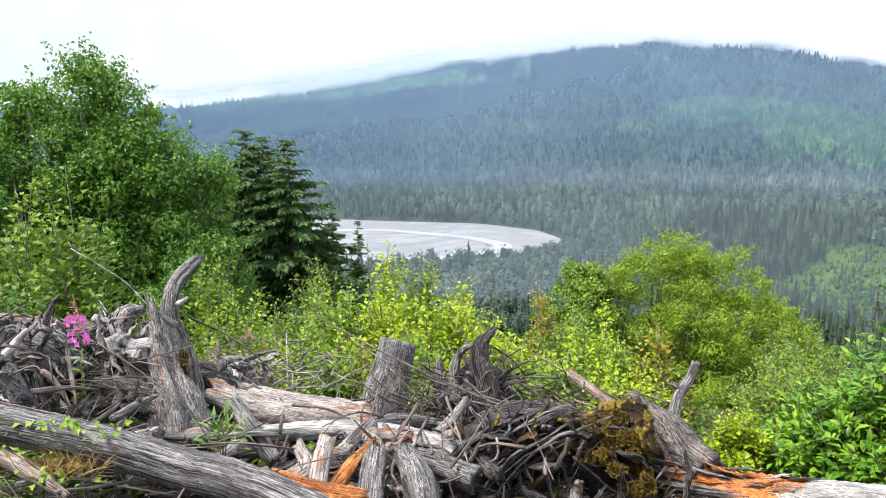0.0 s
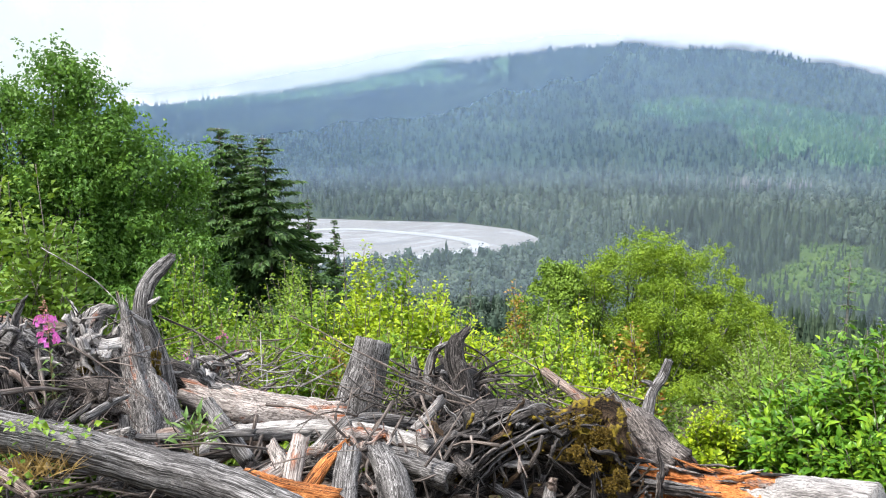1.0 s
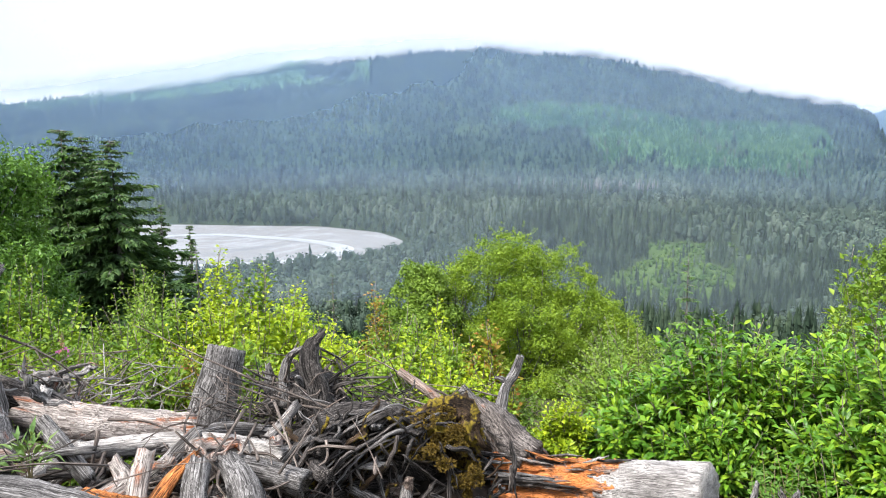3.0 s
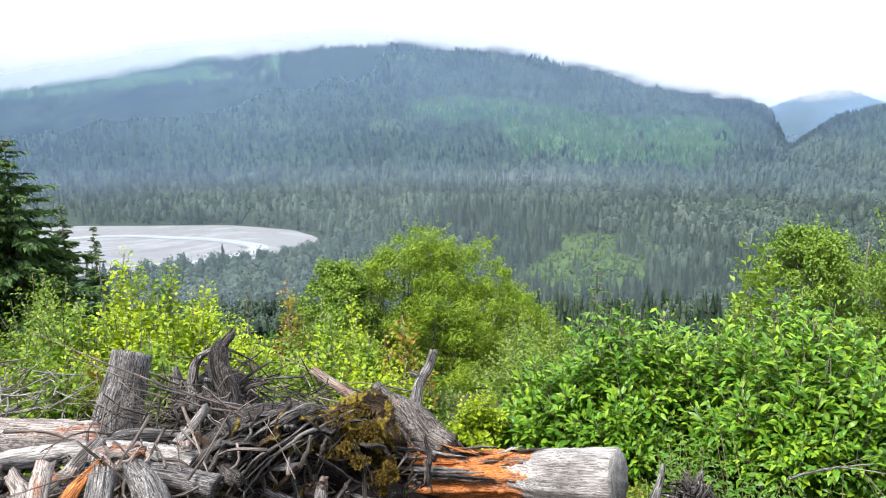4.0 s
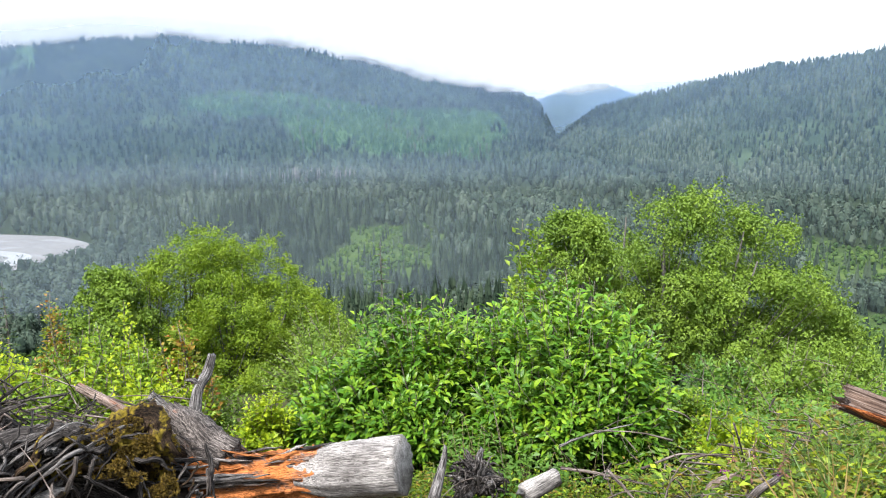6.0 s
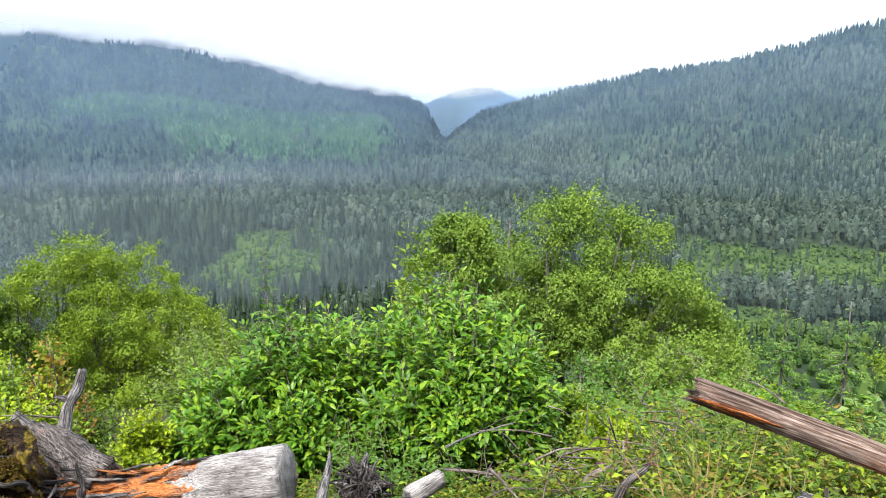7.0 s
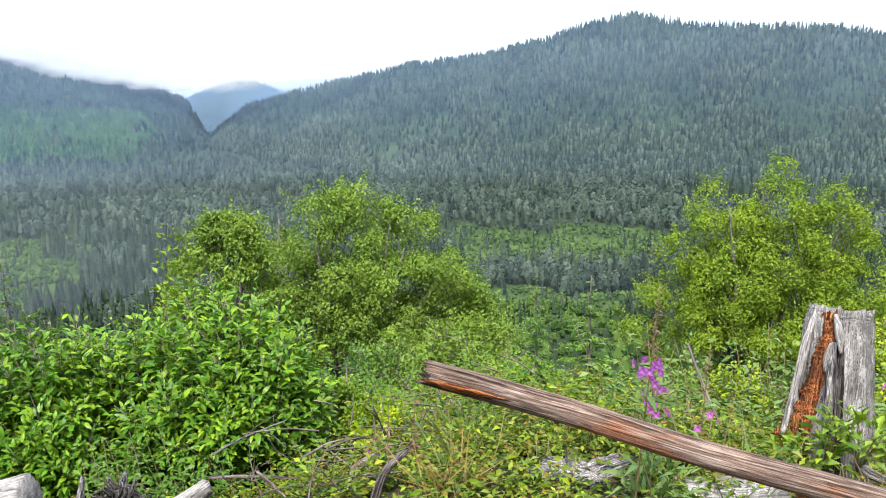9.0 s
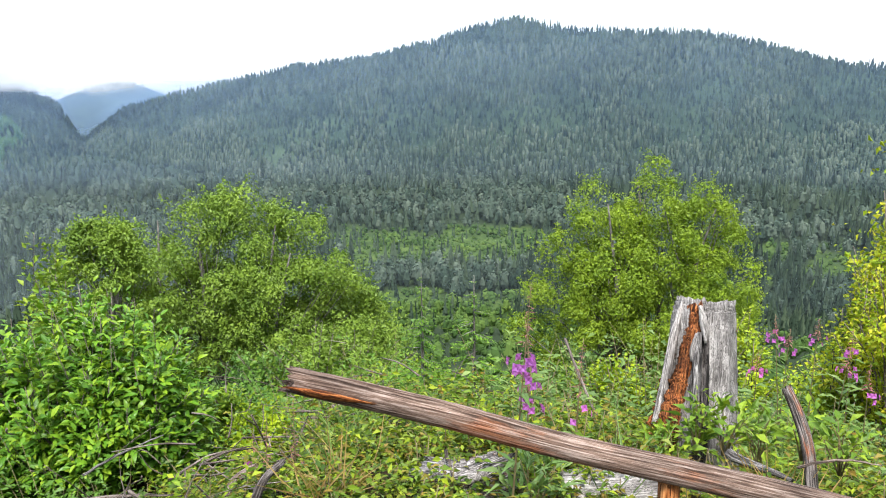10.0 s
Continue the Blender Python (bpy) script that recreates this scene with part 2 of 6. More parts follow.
L_RED = leaf_material("reddening_leaves", [(0.16, 0.24, 0.03), (0.24, 0.30, 0.03), (0.42, 0.17, 0.06), (0.20, 0.30, 0.03), (0.36, 0.24, 0.05)])
L_UNDER = leaf_material("undergrowth_leaves", [(0.04, 0.09, 0.014), (0.12, 0.20, 0.020), (0.30, 0.38, 0.026), (0.055, 0.12, 0.018), (0.24, 0.17, 0.036), (0.16, 0.26, 0.024), (0.035, 0.075, 0.014)])
L_WEED = leaf_material("fireweed_leaves", [(0.105, 0.185, 0.054), (0.144, 0.243, 0.071), (0.195, 0.276, 0.083)])
L_YELLOW = leaf_material("yellowing_leaves", [(0.20, 0.32, 0.018), (0.33, 0.42, 0.02), (0.46, 0.44, 0.026), (0.20, 0.32, 0.02)])
NEEDLE = leaf_material("spruce_needles", [(0.050, 0.098, 0.036), (0.075, 0.145, 0.048), (0.120, 0.205, 0.062)], 0.15, 0.6)
NEEDLE_Y = leaf_material("young_spruce_needles", [(0.08, 0.18, 0.03), (0.14, 0.29, 0.04), (0.22, 0.38, 0.05)], 0.2, 0.6)
PETAL = leaf_material("fireweed_petals", [(0.50, 0.11, 0.58), (0.64, 0.20, 0.72), (0.46, 0.10, 0.54)], 0.4)
BUD = leaf_material("fireweed_buds", [(0.30, 0.10, 0.12), (0.38, 0.17, 0.16), (0.24, 0.10, 0.10)], 0.2)
STEM = plain("green_red_stem", (0.16, 0.13, 0.06), 0.6, 0.4, 25)
# mountain and cottonwood greens pushed towards blue-grey in place of distance haze
FAR_CONIFER = far_material("haze_tinted_spruce", [(0.012, 0.024, 0.024), (0.036, 0.060, 0.054), (0.080, 0.116, 0.088)], 0.004)
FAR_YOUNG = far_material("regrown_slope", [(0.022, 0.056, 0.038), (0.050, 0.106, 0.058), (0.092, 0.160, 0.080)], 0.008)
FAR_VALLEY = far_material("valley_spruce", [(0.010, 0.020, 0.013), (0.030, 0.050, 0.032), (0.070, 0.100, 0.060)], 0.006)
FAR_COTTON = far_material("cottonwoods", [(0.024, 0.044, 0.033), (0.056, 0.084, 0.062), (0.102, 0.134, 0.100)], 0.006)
FAR_SLOPE = far_material("haze_tinted_birches", [(0.026, 0.044, 0.034), (0.056, 0.082, 0.062), (0.100, 0.130, 0.098)], 0.005)
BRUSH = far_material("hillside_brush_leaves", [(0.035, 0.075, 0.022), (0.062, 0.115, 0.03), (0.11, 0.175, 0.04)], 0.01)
SNAG = plain("dead_trunk", (0.17, 0.165, 0.16), 0.9)
HAZE_BLUE = veil_material("blue_haze_sheet", (0.43, 0.625, 0.98), 0.3)
HAZE = veil_material("grey_haze", (0.54, 0.65, 0.78), 0.3)
CLOUD = veil_material("low_cloud", (1.0, 0.985, 0.97), 1.0)


# ---- building helpers ----
def make(name, verts, faces, mat, parent=None, label="", smooth=True, attrs=None):
    """One mesh object from arrays; faces: arrays of triangles or quads. attrs: name -> per-vertex floats or vectors."""
    me = bpy.data.meshes.new(name)
    verts = np.asarray(verts, np.float32)
    me.vertices.add(len(verts))
    me.vertices.foreach_set("co", verts.ravel())
    faces = [np.asarray(f, np.int32) for f in faces if len(f)]
    loops = np.concatenate([f.ravel() for f in faces])
    sizes = np.concatenate([np.full(len(f), f.shape[1], np.int32) for f in faces])
    me.loops.add(len(loops))
    me.loops.foreach_set("vertex_index", loops)
    me.polygons.add(len(sizes))
    me.polygons.foreach_set("loop_start", np.concatenate([[0], np.cumsum(sizes)[:-1]]).astype(np.int32))
    me.polygons.foreach_set("use_smooth", np.full(len(sizes), smooth))
    me.update(calc_edges=True)
    for key, val in (attrs or {}).items():
        val = np.asarray(val, np.float32)
        if val.ndim == 1:
            me.attributes.new(key, "FLOAT", "POINT").data.foreach_set("value", val)
        else:
            me.attributes.new(key, "FLOAT_VECTOR", "POINT").data.foreach_set("vector", val.ravel())
    me.materials.append(mat)
    ob = new(name, me)
    if parent:
        ob.parent = parent
    if label:
        ob["label"] = label
    return ob


def thing(name, base, label, category, group=""):
    ob = new(name)
    ob.empty_display_size = 0.05
    ob.location = base
    return tagged(ob, label, category, group)


def unit(v):
    v = np.asarray(v, float)
    return v / np.maximum(np.linalg.norm(v, axis=-1, keepdims=True), 1e-9)


def spline(points, n):
    """n points of a smooth curve through the given ones (columns beyond the third, such as a radius, go along)."""
    p = np.asarray(points, float)
    p = np.vstack([2 * p[0] - p[1], p, 2 * p[-1] - p[-2]])
    out = []
    for t in np.linspace(0, len(p) - 3 - 1e-6, n):
        i = int(t)
        u = t - i
        a, b, c, d = p[i:i + 4]
        out.append(0.5 * (2 * b + (c - a) * u + (2 * a - 5 * b + 4 * c - d) * u * u + (3 * b - a - 3 * c + d) * u ** 3))
    return np.array(out)


def tube(path, radii, sides, rng, rough=0.0, splinter=0.0, flat=1.0):
    """A tapered, fluted limb. Gives vertices, faces and the straightened coordinates for the grain."""
    path, radii = np.asarray(path, float), np.asarray(radii, float)
    n = len(path)
    tang = unit(np.gradient(path, axis=0))
    side = np.cross(tang[0], (0.3, 0.2, 1.0) if abs(tang[0][2]) < 0.9 else (1, 0, 0))
    sides_v = []
    for i in range(n):
        side = unit(side - tang[i] * np.dot(side, tang[i]))
        sides_v.append(side)
    sides_v = np.array(sides_v)
    ups = np.cross(tang, sides_v)
    th = np.linspace(0, 2 * math.pi, sides, endpoint=False)
    s = np.concatenate([[0], np.cumsum(np.linalg.norm(np.diff(path, axis=0), axis=1))])
    prof = np.ones((n, sides))
    if rough:
        for k, a in ((2, 0.5), (3, 0.6), (5, 0.6), (7, 0.5), (11, 0.4), (13, 0.3)):
            if k * 2.2 < sides:
                prof += rough * a * np.cos(k * th[None] + rng.uniform(0, 6.3) + s[:, None] * rng.uniform(-3, 3) / max(0.3, s[-1]) + 0.5 * np.sin(s[:, None] * rng.uniform(2, 9)))
        prof += rough * 0.25 * rng.normal(size=(n, sides))
    r = radii[:, None] * np.clip(prof, 0.25, 2)
    ring = (np.cos(th)[None, :, None] * sides_v[:, None] + flat * np.sin(th)[None, :, None] * ups[:, None])
    v = path[:, None] + r[:, :, None] * ring
    if splinter:
        for e, sg in ((0, -1), (n - 1, 1)):
            v[e] += sg * tang[e] * (splinter * np.abs(rng.normal(size=(sides, 1))))
    grain = np.stack([r * np.cos(th)[None], r * np.sin(th)[None], np.repeat(s[:, None], sides, 1)], -1) + rng.uniform(0, 20, 3)
    i = np.arange(n - 1)[:, None] * sides
    j = np.arange(sides)[None]
    k = (j + 1) % sides
    quads = np.stack([i + j, i + k, i + sides + k, i + sides + j], -1).reshape(-1, 4)
    verts = np.vstack([v.reshape(-1, 3), path[0] + tang[0] * radii[0] * 0.12, path[-1] - tang[-1] * radii[-1] * 0.12])
    g = np.vstack([grain.reshape(-1, 3), grain[0].mean(0), grain[-1].mean(0)])
    a, b = n * sides, n * sides + 1
    last = (n - 1) * sides
    tris = np.vstack([np.stack([np.full(sides, a), k[0], j[0]], -1), np.stack([np.full(sides, b), last + j[0], last + k[0]], -1)])
    return verts, quads, tris, g


def join(parts):
    """Several tubes in one mesh."""
    vs, qs, ts, gs, o = [], [], [], [], 0
    for v, q, t, g in parts:
        vs.append(v), qs.append(q + o), ts.append(t + o), gs.append(g)
        o += len(v)
    return np.vstack(vs), np.vstack(qs), np.vstack(ts), np.vstack(gs)


def wood(name, tb, mat, parent=None, label="", origin=(0, 0, 0)):
    v, q, t, g = tb
    return make(name, v - np.asarray(origin, float), [q, t], mat, parent, label, True, {"grain": g})


def limb(points, sides=16, n=24, seed=1, rough=0.08, splinter=0.0, wobble=0.0, flat=1.0):
    """points: (place, radius) pairs."""
    rng = np.random.default_rng(seed)
    c = spline([(*p, r) for p, r in points], n)
    if wobble:
        k = np.cumsum(rng.normal(size=(n, 3)), axis=0)
        k -= np.linspace(0, 1, n)[:, None] * k[-1]
        c[:, :3] += wobble * k / math.sqrt(n)
    return tube(c[:, :3], np.maximum(c[:, 3], 0.002), sides, rng, rough, splinter, flat)


def leaves(p, d, nrm, length, width, rng, fine=True):
    """Folded, pointed leaf blades: base places, directions, face normals, lengths, widths."""
    d = unit(d)
    side = unit(np.cross(d, nrm))
    up = np.cross(side, d)
    L, W = length[:, None], width[:, None]
    fold = rng.uniform(0.05, 0.4, (len(p), 1)) * W
    droop = rng.uniform(0.0, 0.35, (len(p), 1)) * L
    m = p + d * L * 0.45
    a = m + side * W * 0.5 + up * fold
    b = m - side * W * 0.5 + up * fold
    tip = p + d * L - up * droop
    k = np.arange(len(p))[:, None]
    if fine == 2:
        m2 = p + d * L * 0.74 - up * droop * 0.45
        q1 = p + d * L * 0.20
        g1, g2 = q1 + side * W * 0.33 + up * fold * 0.6, q1 - side * W * 0.33 + up * fold * 0.6
        h1, h2 = m2 + side * W * 0.34 + up * fold * 0.6, m2 - side * W * 0.34 + up * fold * 0.6
        v = np.stack([p, g1, q1, g2, a, m, b, h1, m2, h2, tip], 1).reshape(-1, 3)
        f = np.array([[0, 1, 2], [0, 2, 3], [1, 4, 5], [1, 5, 2], [2, 5, 6], [2, 6, 3], [4, 7, 8], [4, 8, 5], [5, 8, 9], [5, 9, 6], [7, 10, 8], [8, 10, 9]])
        return v, (k[:, :, None] * 11 + f[None]).reshape(-1, 3)
    if fine:
        v = np.stack([p, a, m, b, tip], 1).reshape(-1, 3)
        f = np.array([[0, 1, 2], [0, 2, 3], [1, 4, 2], [2, 4, 3]])
        return v, (k[:, :, None] * 5 + f[None]).reshape(-1, 3)
    v = np.stack([p, a, b, tip], 1).reshape(-1, 3)
    f = np.array([[0, 1, 3], [0, 3, 2]])
    return v, (k[:, :, None] * 4 + f[None]).reshape(-1, 3)


def smooth01(a, b, x):
    t = np.clip((x - a) / (b - a), 0, 1)
    return t * t * (3 - 2 * t)


def wave_noise(x, y, seed, octaves=4):
    """Cheap rolling noise, about -1 to 1."""
    rng = np.random.default_rng(seed)
    out, amp, f = 0, 0.5, 1.0
    for _ in range(octaves):
        for _ in range(3):
            a = rng.uniform(0, 6.3)
            out = out + amp * 0.6 * np.sin(f * (x * math.cos(a) + y * math.sin(a)) * rng.uniform(0.7, 1.4) + rng.uniform(0, 6.3))
        amp, f = amp * 0.5, f * 2.1
    return out


# ---- the lie of the land ----
VALLEY = -148.4
RIDGE_AZ = [-60, -28, -17, -12.5, -8.5, -5, -3, 0, 4.5, 8, 11, 15, 20, 24, 27, 30.5, 34, 36.7, 38.3, 39.5, 40.6, 42, 46, 49.5, 53, 58, 61.7, 65, 67.5, 71, 75, 80, 83, 86, 88.4, 90.5, 120]
RIDGE_EL = [-0.3, -0.4, -0.5, 0.1, 0.8, 1.3, 1.9, 2.4, 2.9, 3.3, 3.6, 3.6, 3.4, 2.7, 1.9, 1.2, 0.5, -0.1, -0.9, -3.3, -2.4, -1.3, -0.2, 0.6, 1.35, 2.0, 2.9, 4.0, 4.5, 3.9, 3.65, 3.4, 2.8, 1.95, 1.4, 1.3, 1.0]
BASE_AZ = [-60, 25, 31, 35, 39.5, 45, 51, 60, 71, 82, 91, 120]
BASE_R = [1440, 1420, 1480, 1660, 2150, 1680, 1400, 1265, 1300, 1360, 1480, 1500]
RIDGE_R_AZ = [-60, 20, 32, 39.5, 46, 60, 75, 120]
RIDGE_R = [2600, 2550, 2600, 2750, 2400, 2050, 1950, 2050]
FALL_R = [0, 1.5, 3, 4.3, 5, 6, 7, 8, 12, 24, 60, 200, 400, 520, 3000]
FALL_Z = [0, -0.02, -0.1, -0.32, -0.58, -1.0, -1.4, -1.75, -3.1, -7.2, -24, -78, -126, VALLEY, VALLEY]
PILE_Z = [0, -0.06, -0.45, -1.0, -1.35, -1.8, -2.15, -2.45, -3.7, -7.2, -24, -78, -126, VALLEY, VALLEY]


def polar(x, y):
    return np.hypot(x, y), np.degrees(np.arctan2(x, y))


def ground_z(x, y):
    x, y = np.asarray(x, float), np.asarray(y, float)
    r, az = polar(x, y)
    az = np.where(az < -150, az + 360, az)
    side = smooth01(38, 66, az)
    z = np.interp(r, FALL_R, FALL_Z) * side + np.interp(r, FALL_R, PILE_Z) * (1 - side)
    base, top = np.interp(az, BASE_AZ, BASE_R), np.interp(az, RIDGE_R_AZ, RIDGE_R)
    el = np.interp(az, RIDGE_AZ, RIDGE_EL)
    peak = top * np.tan(np.radians(el)) + 1.6
    u = np.clip((r - base) / (top - base), 0, None)
    up = np.where(u < 1, np.clip(u, 0, 1) ** 0.9, 1 - 0.25 * np.clip(u - 1, 0, 2))
    rise = (peak - VALLEY) * np.maximum(up, 0)
    folds = wave_noise(az * 0.55, r * 0.004, 5) * 24 * np.clip(4 * u * (1 - u), 0, 1) * smooth01(-80, 0, peak)
    far = np.maximum(0, (4100 * math.tan(radians(0.5)) - VALLEY) * np.exp(-((az - 41.8) / 4.6) ** 2) * smooth01(2900, 4100, r))
    knob = np.maximum(0, 3000 * math.tan(radians(1.75)) - VALLEY) * np.exp(-((az - 53.0) / 2.4) ** 2) * smooth01(2500, 3000, r)
    z = z + np.maximum(np.maximum(rise + folds, far), knob)
    z = z + np.where(r < 60, 0.06 * wave_noise(x * 1.3, y * 1.3, 8), 0) * smooth01(1.0, 3.0, r)
    z = z + 2.0 * wave_noise(x * 0.06, y * 0.06, 9) * smooth01(30, 200, r) * (1 - smooth01(380, 480, r))
    behind = smooth01(95, 140, np.abs(az - 30))
    return z * (1 - behind) + behind * (0.06 * wave_noise(x, y, 8) + 0.25 * np.maximum(0, r - 12))


def in_meadow(az, r):
    w = wave_noise(az * 1.1, r * 0.02, 21) * 40
    az = az + 2.4 * wave_noise(az * 0.9, r * 0.03, 22)
    a = (az > 24.3) & (az < 31) & (r > 610 + w) & (r < 930 + w)
    b = (az > 54) & (az < 70.5) & (r > 670 + w) & (r < 900 + w) & (wave_noise(az * 0.8, r * 0.03, 24) > -0.5)
    c = (az > 56) & (az < 70) & (r > 500) & (r < 600 + w)
    d = (az > 30) & (az < 54) & (r < 640 + w) & (r > 560) & (wave_noise(az * 0.9, r * 0.02, 26) > 0.2)
    e = (az > 80) & (r > 640 + w) & (r < 870 + w) & (wave_noise(az * 0.9, r * 0.03, 27) > 0.0)
    return a | b | c | d | e


def in_cut(az, el):
    """Logged and regrown stretches of the slopes."""
    edge = wave_noise(az * 0.5, el * 0.9, 2)
    low = np.interp(az, [15, 20.5, 22, 36], [-1.2, -1.9, -4.2, -4.6]) + 0.6 * edge
    a = (wave_noise(az * 1.3, el * 3.0, 4) > -0.75) & (az > 15.5 + 1.2 * edge) & (az < 35.5 + 1.2 * edge) & (el < -0.1 - np.maximum(az - 20, 0) * 0.10 + 0.35 * edge) & (el > low)
    return a


def in_alpine(az, el):
    """Open grass high on the first mountain."""
    return (az < 6) & (el > -0.6 + 0.10 * (az + 13)) & (wave_noise(az * 0.9, el * 1.8, 6) > np.interp(az, [-4, 0], [-0.9, -0.2]))


def build_ground():
    rs = np.concatenate([[0.0], np.geomspace(0.35, 60, 110), np.geomspace(62, 1150, 60), np.linspace(1180, 4600, 110)])
    azs = np.concatenate([np.arange(-60, 110, 0.7), np.arange(110, 300, 3.0)])
    R, Z = np.meshgrid(rs, azs, indexing="ij")
    X, Y = R * np.sin(np.radians(Z)), R * np.cos(np.radians(Z))
    v = np.stack([X, Y, ground_z(X, Y)], -1).reshape(-1, 3)
    n, m = R.shape
    i, j = np.meshgrid(np.arange(n - 1), np.arange(m), indexing="ij")
    k = (j + 1) % m
    q = np.stack([i * m + j, i * m + k, (i + 1) * m + k, (i + 1) * m + j], -1).reshape(-1, 4)
    ra, aa = polar(v[:, 0], v[:, 1])
    ea = np.degrees(np.arctan2(v[:, 2] - 1.6, np.maximum(ra, 1)))
    grass = (in_cut(aa, ea) | in_alpine(aa, ea)) & (ra > 1300)
    g = make("ground", v, [q], GROUND, attrs={"open_land": (in_meadow(aa, ra) | (ra < 300)).astype(float), "grass": grass.astype(float)})
    return tagged(g, "wooded hillside falling to a flat valley and mountains", "ground", kind="structure")


build_ground()


def on_ground(x, y, lift=0.0):
    return (float(x), float(y), float(ground_z(x, y)) + lift)


# ---- river flat ----
def build_river():
    azs = np.linspace(-40, 8.8, 140)
    far_r = np.interp(azs, [-40, -20, -7, -3.3, 2.6, 6.6, 8.0, 8.8], [1130, 1080, 1040, 1015, 990, 940, 895, 853])
    near_r = np.interp(azs, [-40, -20, -9, -5.7, -0.2, 2.6, 6.6, 8.0, 8.8], [800, 770, 742, 745, 748, 765, 800, 825, 850])
    t = np.linspace(0, 1, 40)
    wob = 6 * wave_noise(azs * 2.5, azs * 0, 3)
    R = near_r + wob + (far_r - near_r - wob) * t[:, None]
    A = np.repeat(azs[None], 40, 0)
    v = np.stack([R * np.sin(np.radians(A)), R * np.cos(np.radians(A)), np.full(R.shape, VALLEY + 0.6)], -1).reshape(-1, 3)
    m = len(azs)
    i, j = np.meshgrid(np.arange(39), np.arange(m - 1), indexing="ij")
    q = np.stack([i * m + j, i * m + j + 1, (i + 1) * m + j + 1, (i + 1) * m + j], -1).reshape(-1, 4)
    bend = R - 70 * np.exp(-((A - 3.5) / 4) ** 2)
    flow = np.stack([bend, A * 14, 0 * R], -1).reshape(-1, 3)
    tagged(make("river_flat", v, [q], RIVER, attrs={"flow": flow}), "wide grey silt river flat with pale channels", "river", kind="structure")
    # the pale milky channel that loops through the flat
    c = np.array([(-30, 905), (-14, 925), (-6, 952), (-1, 915), (2.2, 880), (4.2, 838), (3.0, 800), (0.4, 775), (-4, 770), (-12, 775), (-30, 790)], float)
    c = spline([(a, r, w) for (a, r), w in zip(c, (16, 16, 12, 14, 15, 17, 18, 16, 12, 10, 10))], 90)
    x, y = c[:, 1] * np.sin(np.radians(c[:, 0])), c[:, 1] * np.cos(np.radians(c[:, 0]))
    tg = unit(np.gradient(np.stack([x, y], -1), axis=0))
    nx = np.stack([-tg[:, 1], tg[:, 0]], -1) * c[:, 2:3] * 0.55
    ctr = np.stack([x, y], -1)
    v = np.vstack([np.c_[ctr + nx, np.full(90, VALLEY + 0.9)], np.c_[ctr - nx, np.full(90, VALLEY + 0.9)]])
    k = np.arange(89)
    q = np.stack([k, k + 1, k + 91, k + 90], -1)
    tagged(make("river_channel", v, [q], plain("milky_water", (0.30, 0.31, 0.325), 0.35, 0.1, 0.02)), "pale milky glacial water channel", "river", kind="structure")


build_river()


# ---- far woods ----
def conifer_batch(x, y, z, h, w, rng, tiers=3, sides=6):
    """Many small spruces in one go: stacked ragged skirts."""
    n = len(x)
    vs, fs, o = [], [], 0
    tint = rng.uniform(0, 1, n)
    tv = []
    for k in range(tiers):
        lo, hi = 0.02 + 0.86 * k / tiers, min(1.0, 0.02 + 0.86 * (k + 1.75) / tiers + 0.06)
        rad = w * (1 - 0.84 * k / tiers)
        th = np.linspace(0, 6.283, sides, endpoint=False)[None] + rng.uniform(0, 6.3, (n, 1))
        rr = rad[:, None] * rng.uniform(0.35, 1.2, (n, sides))
        zz = z[:, None] + h[:, None] * (lo + rng.uniform(-0.5, 0.6, (n, sides)) * 0.3 / tiers)
        ring = np.stack([x[:, None] + rr * np.cos(th), y[:, None] + rr * np.sin(th), zz], -1)
        tip = np.stack([x, y, z + h * hi], -1)[:, None]
        v = np.concatenate([ring, tip], 1)
        vs.append(v.reshape(-1, 3))
        j = np.arange(sides)
        f = np.stack([j, (j + 1) % sides, np.full(sides, sides)], -1)
        fs.append((np.arange(n)[:, None, None] * (sides + 1) + f[None]).reshape(-1, 3) + o)
        o += n * (sides + 1)
        tv.append(np.repeat(tint, sides + 1))
    return np.vstack(vs), np.vstack(fs), np.concatenate(tv)


def mound_batch(x, y, z, h, w, rng, sides=8, rings=5):
    """Many far broadleaf heads: lumpy rounded crowns with ragged sides."""
    n = len(x)
    th = np.linspace(0, 6.283, sides, endpoint=False)
    ph = np.linspace(0.18, 0.92, rings) * math.pi
    jit = rng.uniform(0.72, 1.22, (n, rings, sides))
    px = np.sin(ph)[None, :, None] * np.cos(th + 0.3)[None, None] * jit
    py = np.sin(ph)[None, :, None] * np.sin(th + 0.3)[None, None] * jit
    pz = np.cos(ph)[None, :, None] * (0.5 + 0.5 * jit)
    ring = np.stack([x[:, None, None] + w[:, None, None] * px, y[:, None, None] + w[:, None, None] * py, z[:, None, None] + h[:, None, None] * (0.52 + 0.48 * pz)], -1).reshape(n, -1, 3)
    tip = np.stack([x + rng.normal(size=n) * 0.1 * w, y, z + h * rng.uniform(0.97, 1.12, n)], -1)[:, None]
    v = np.concatenate([ring, tip], 1)
    f = []
    for a in range(rings - 1):
        for b in range(sides):
            c = (b + 1) % sides
            f += [(a * sides + b, (a + 1) * sides + b, (a + 1) * sides + c), (a * sides + b, (a + 1) * sides + c, a * sides + c)]
    f += [(rings * sides, b, (b + 1) % sides) for b in range(sides)]
    m = rings * sides + 1
    return v.reshape(-1, 3), (np.arange(n)[:, None, None] * m + np.array(f)[None]).reshape(-1, 3), np.repeat(rng.uniform(0, 1, n), m)


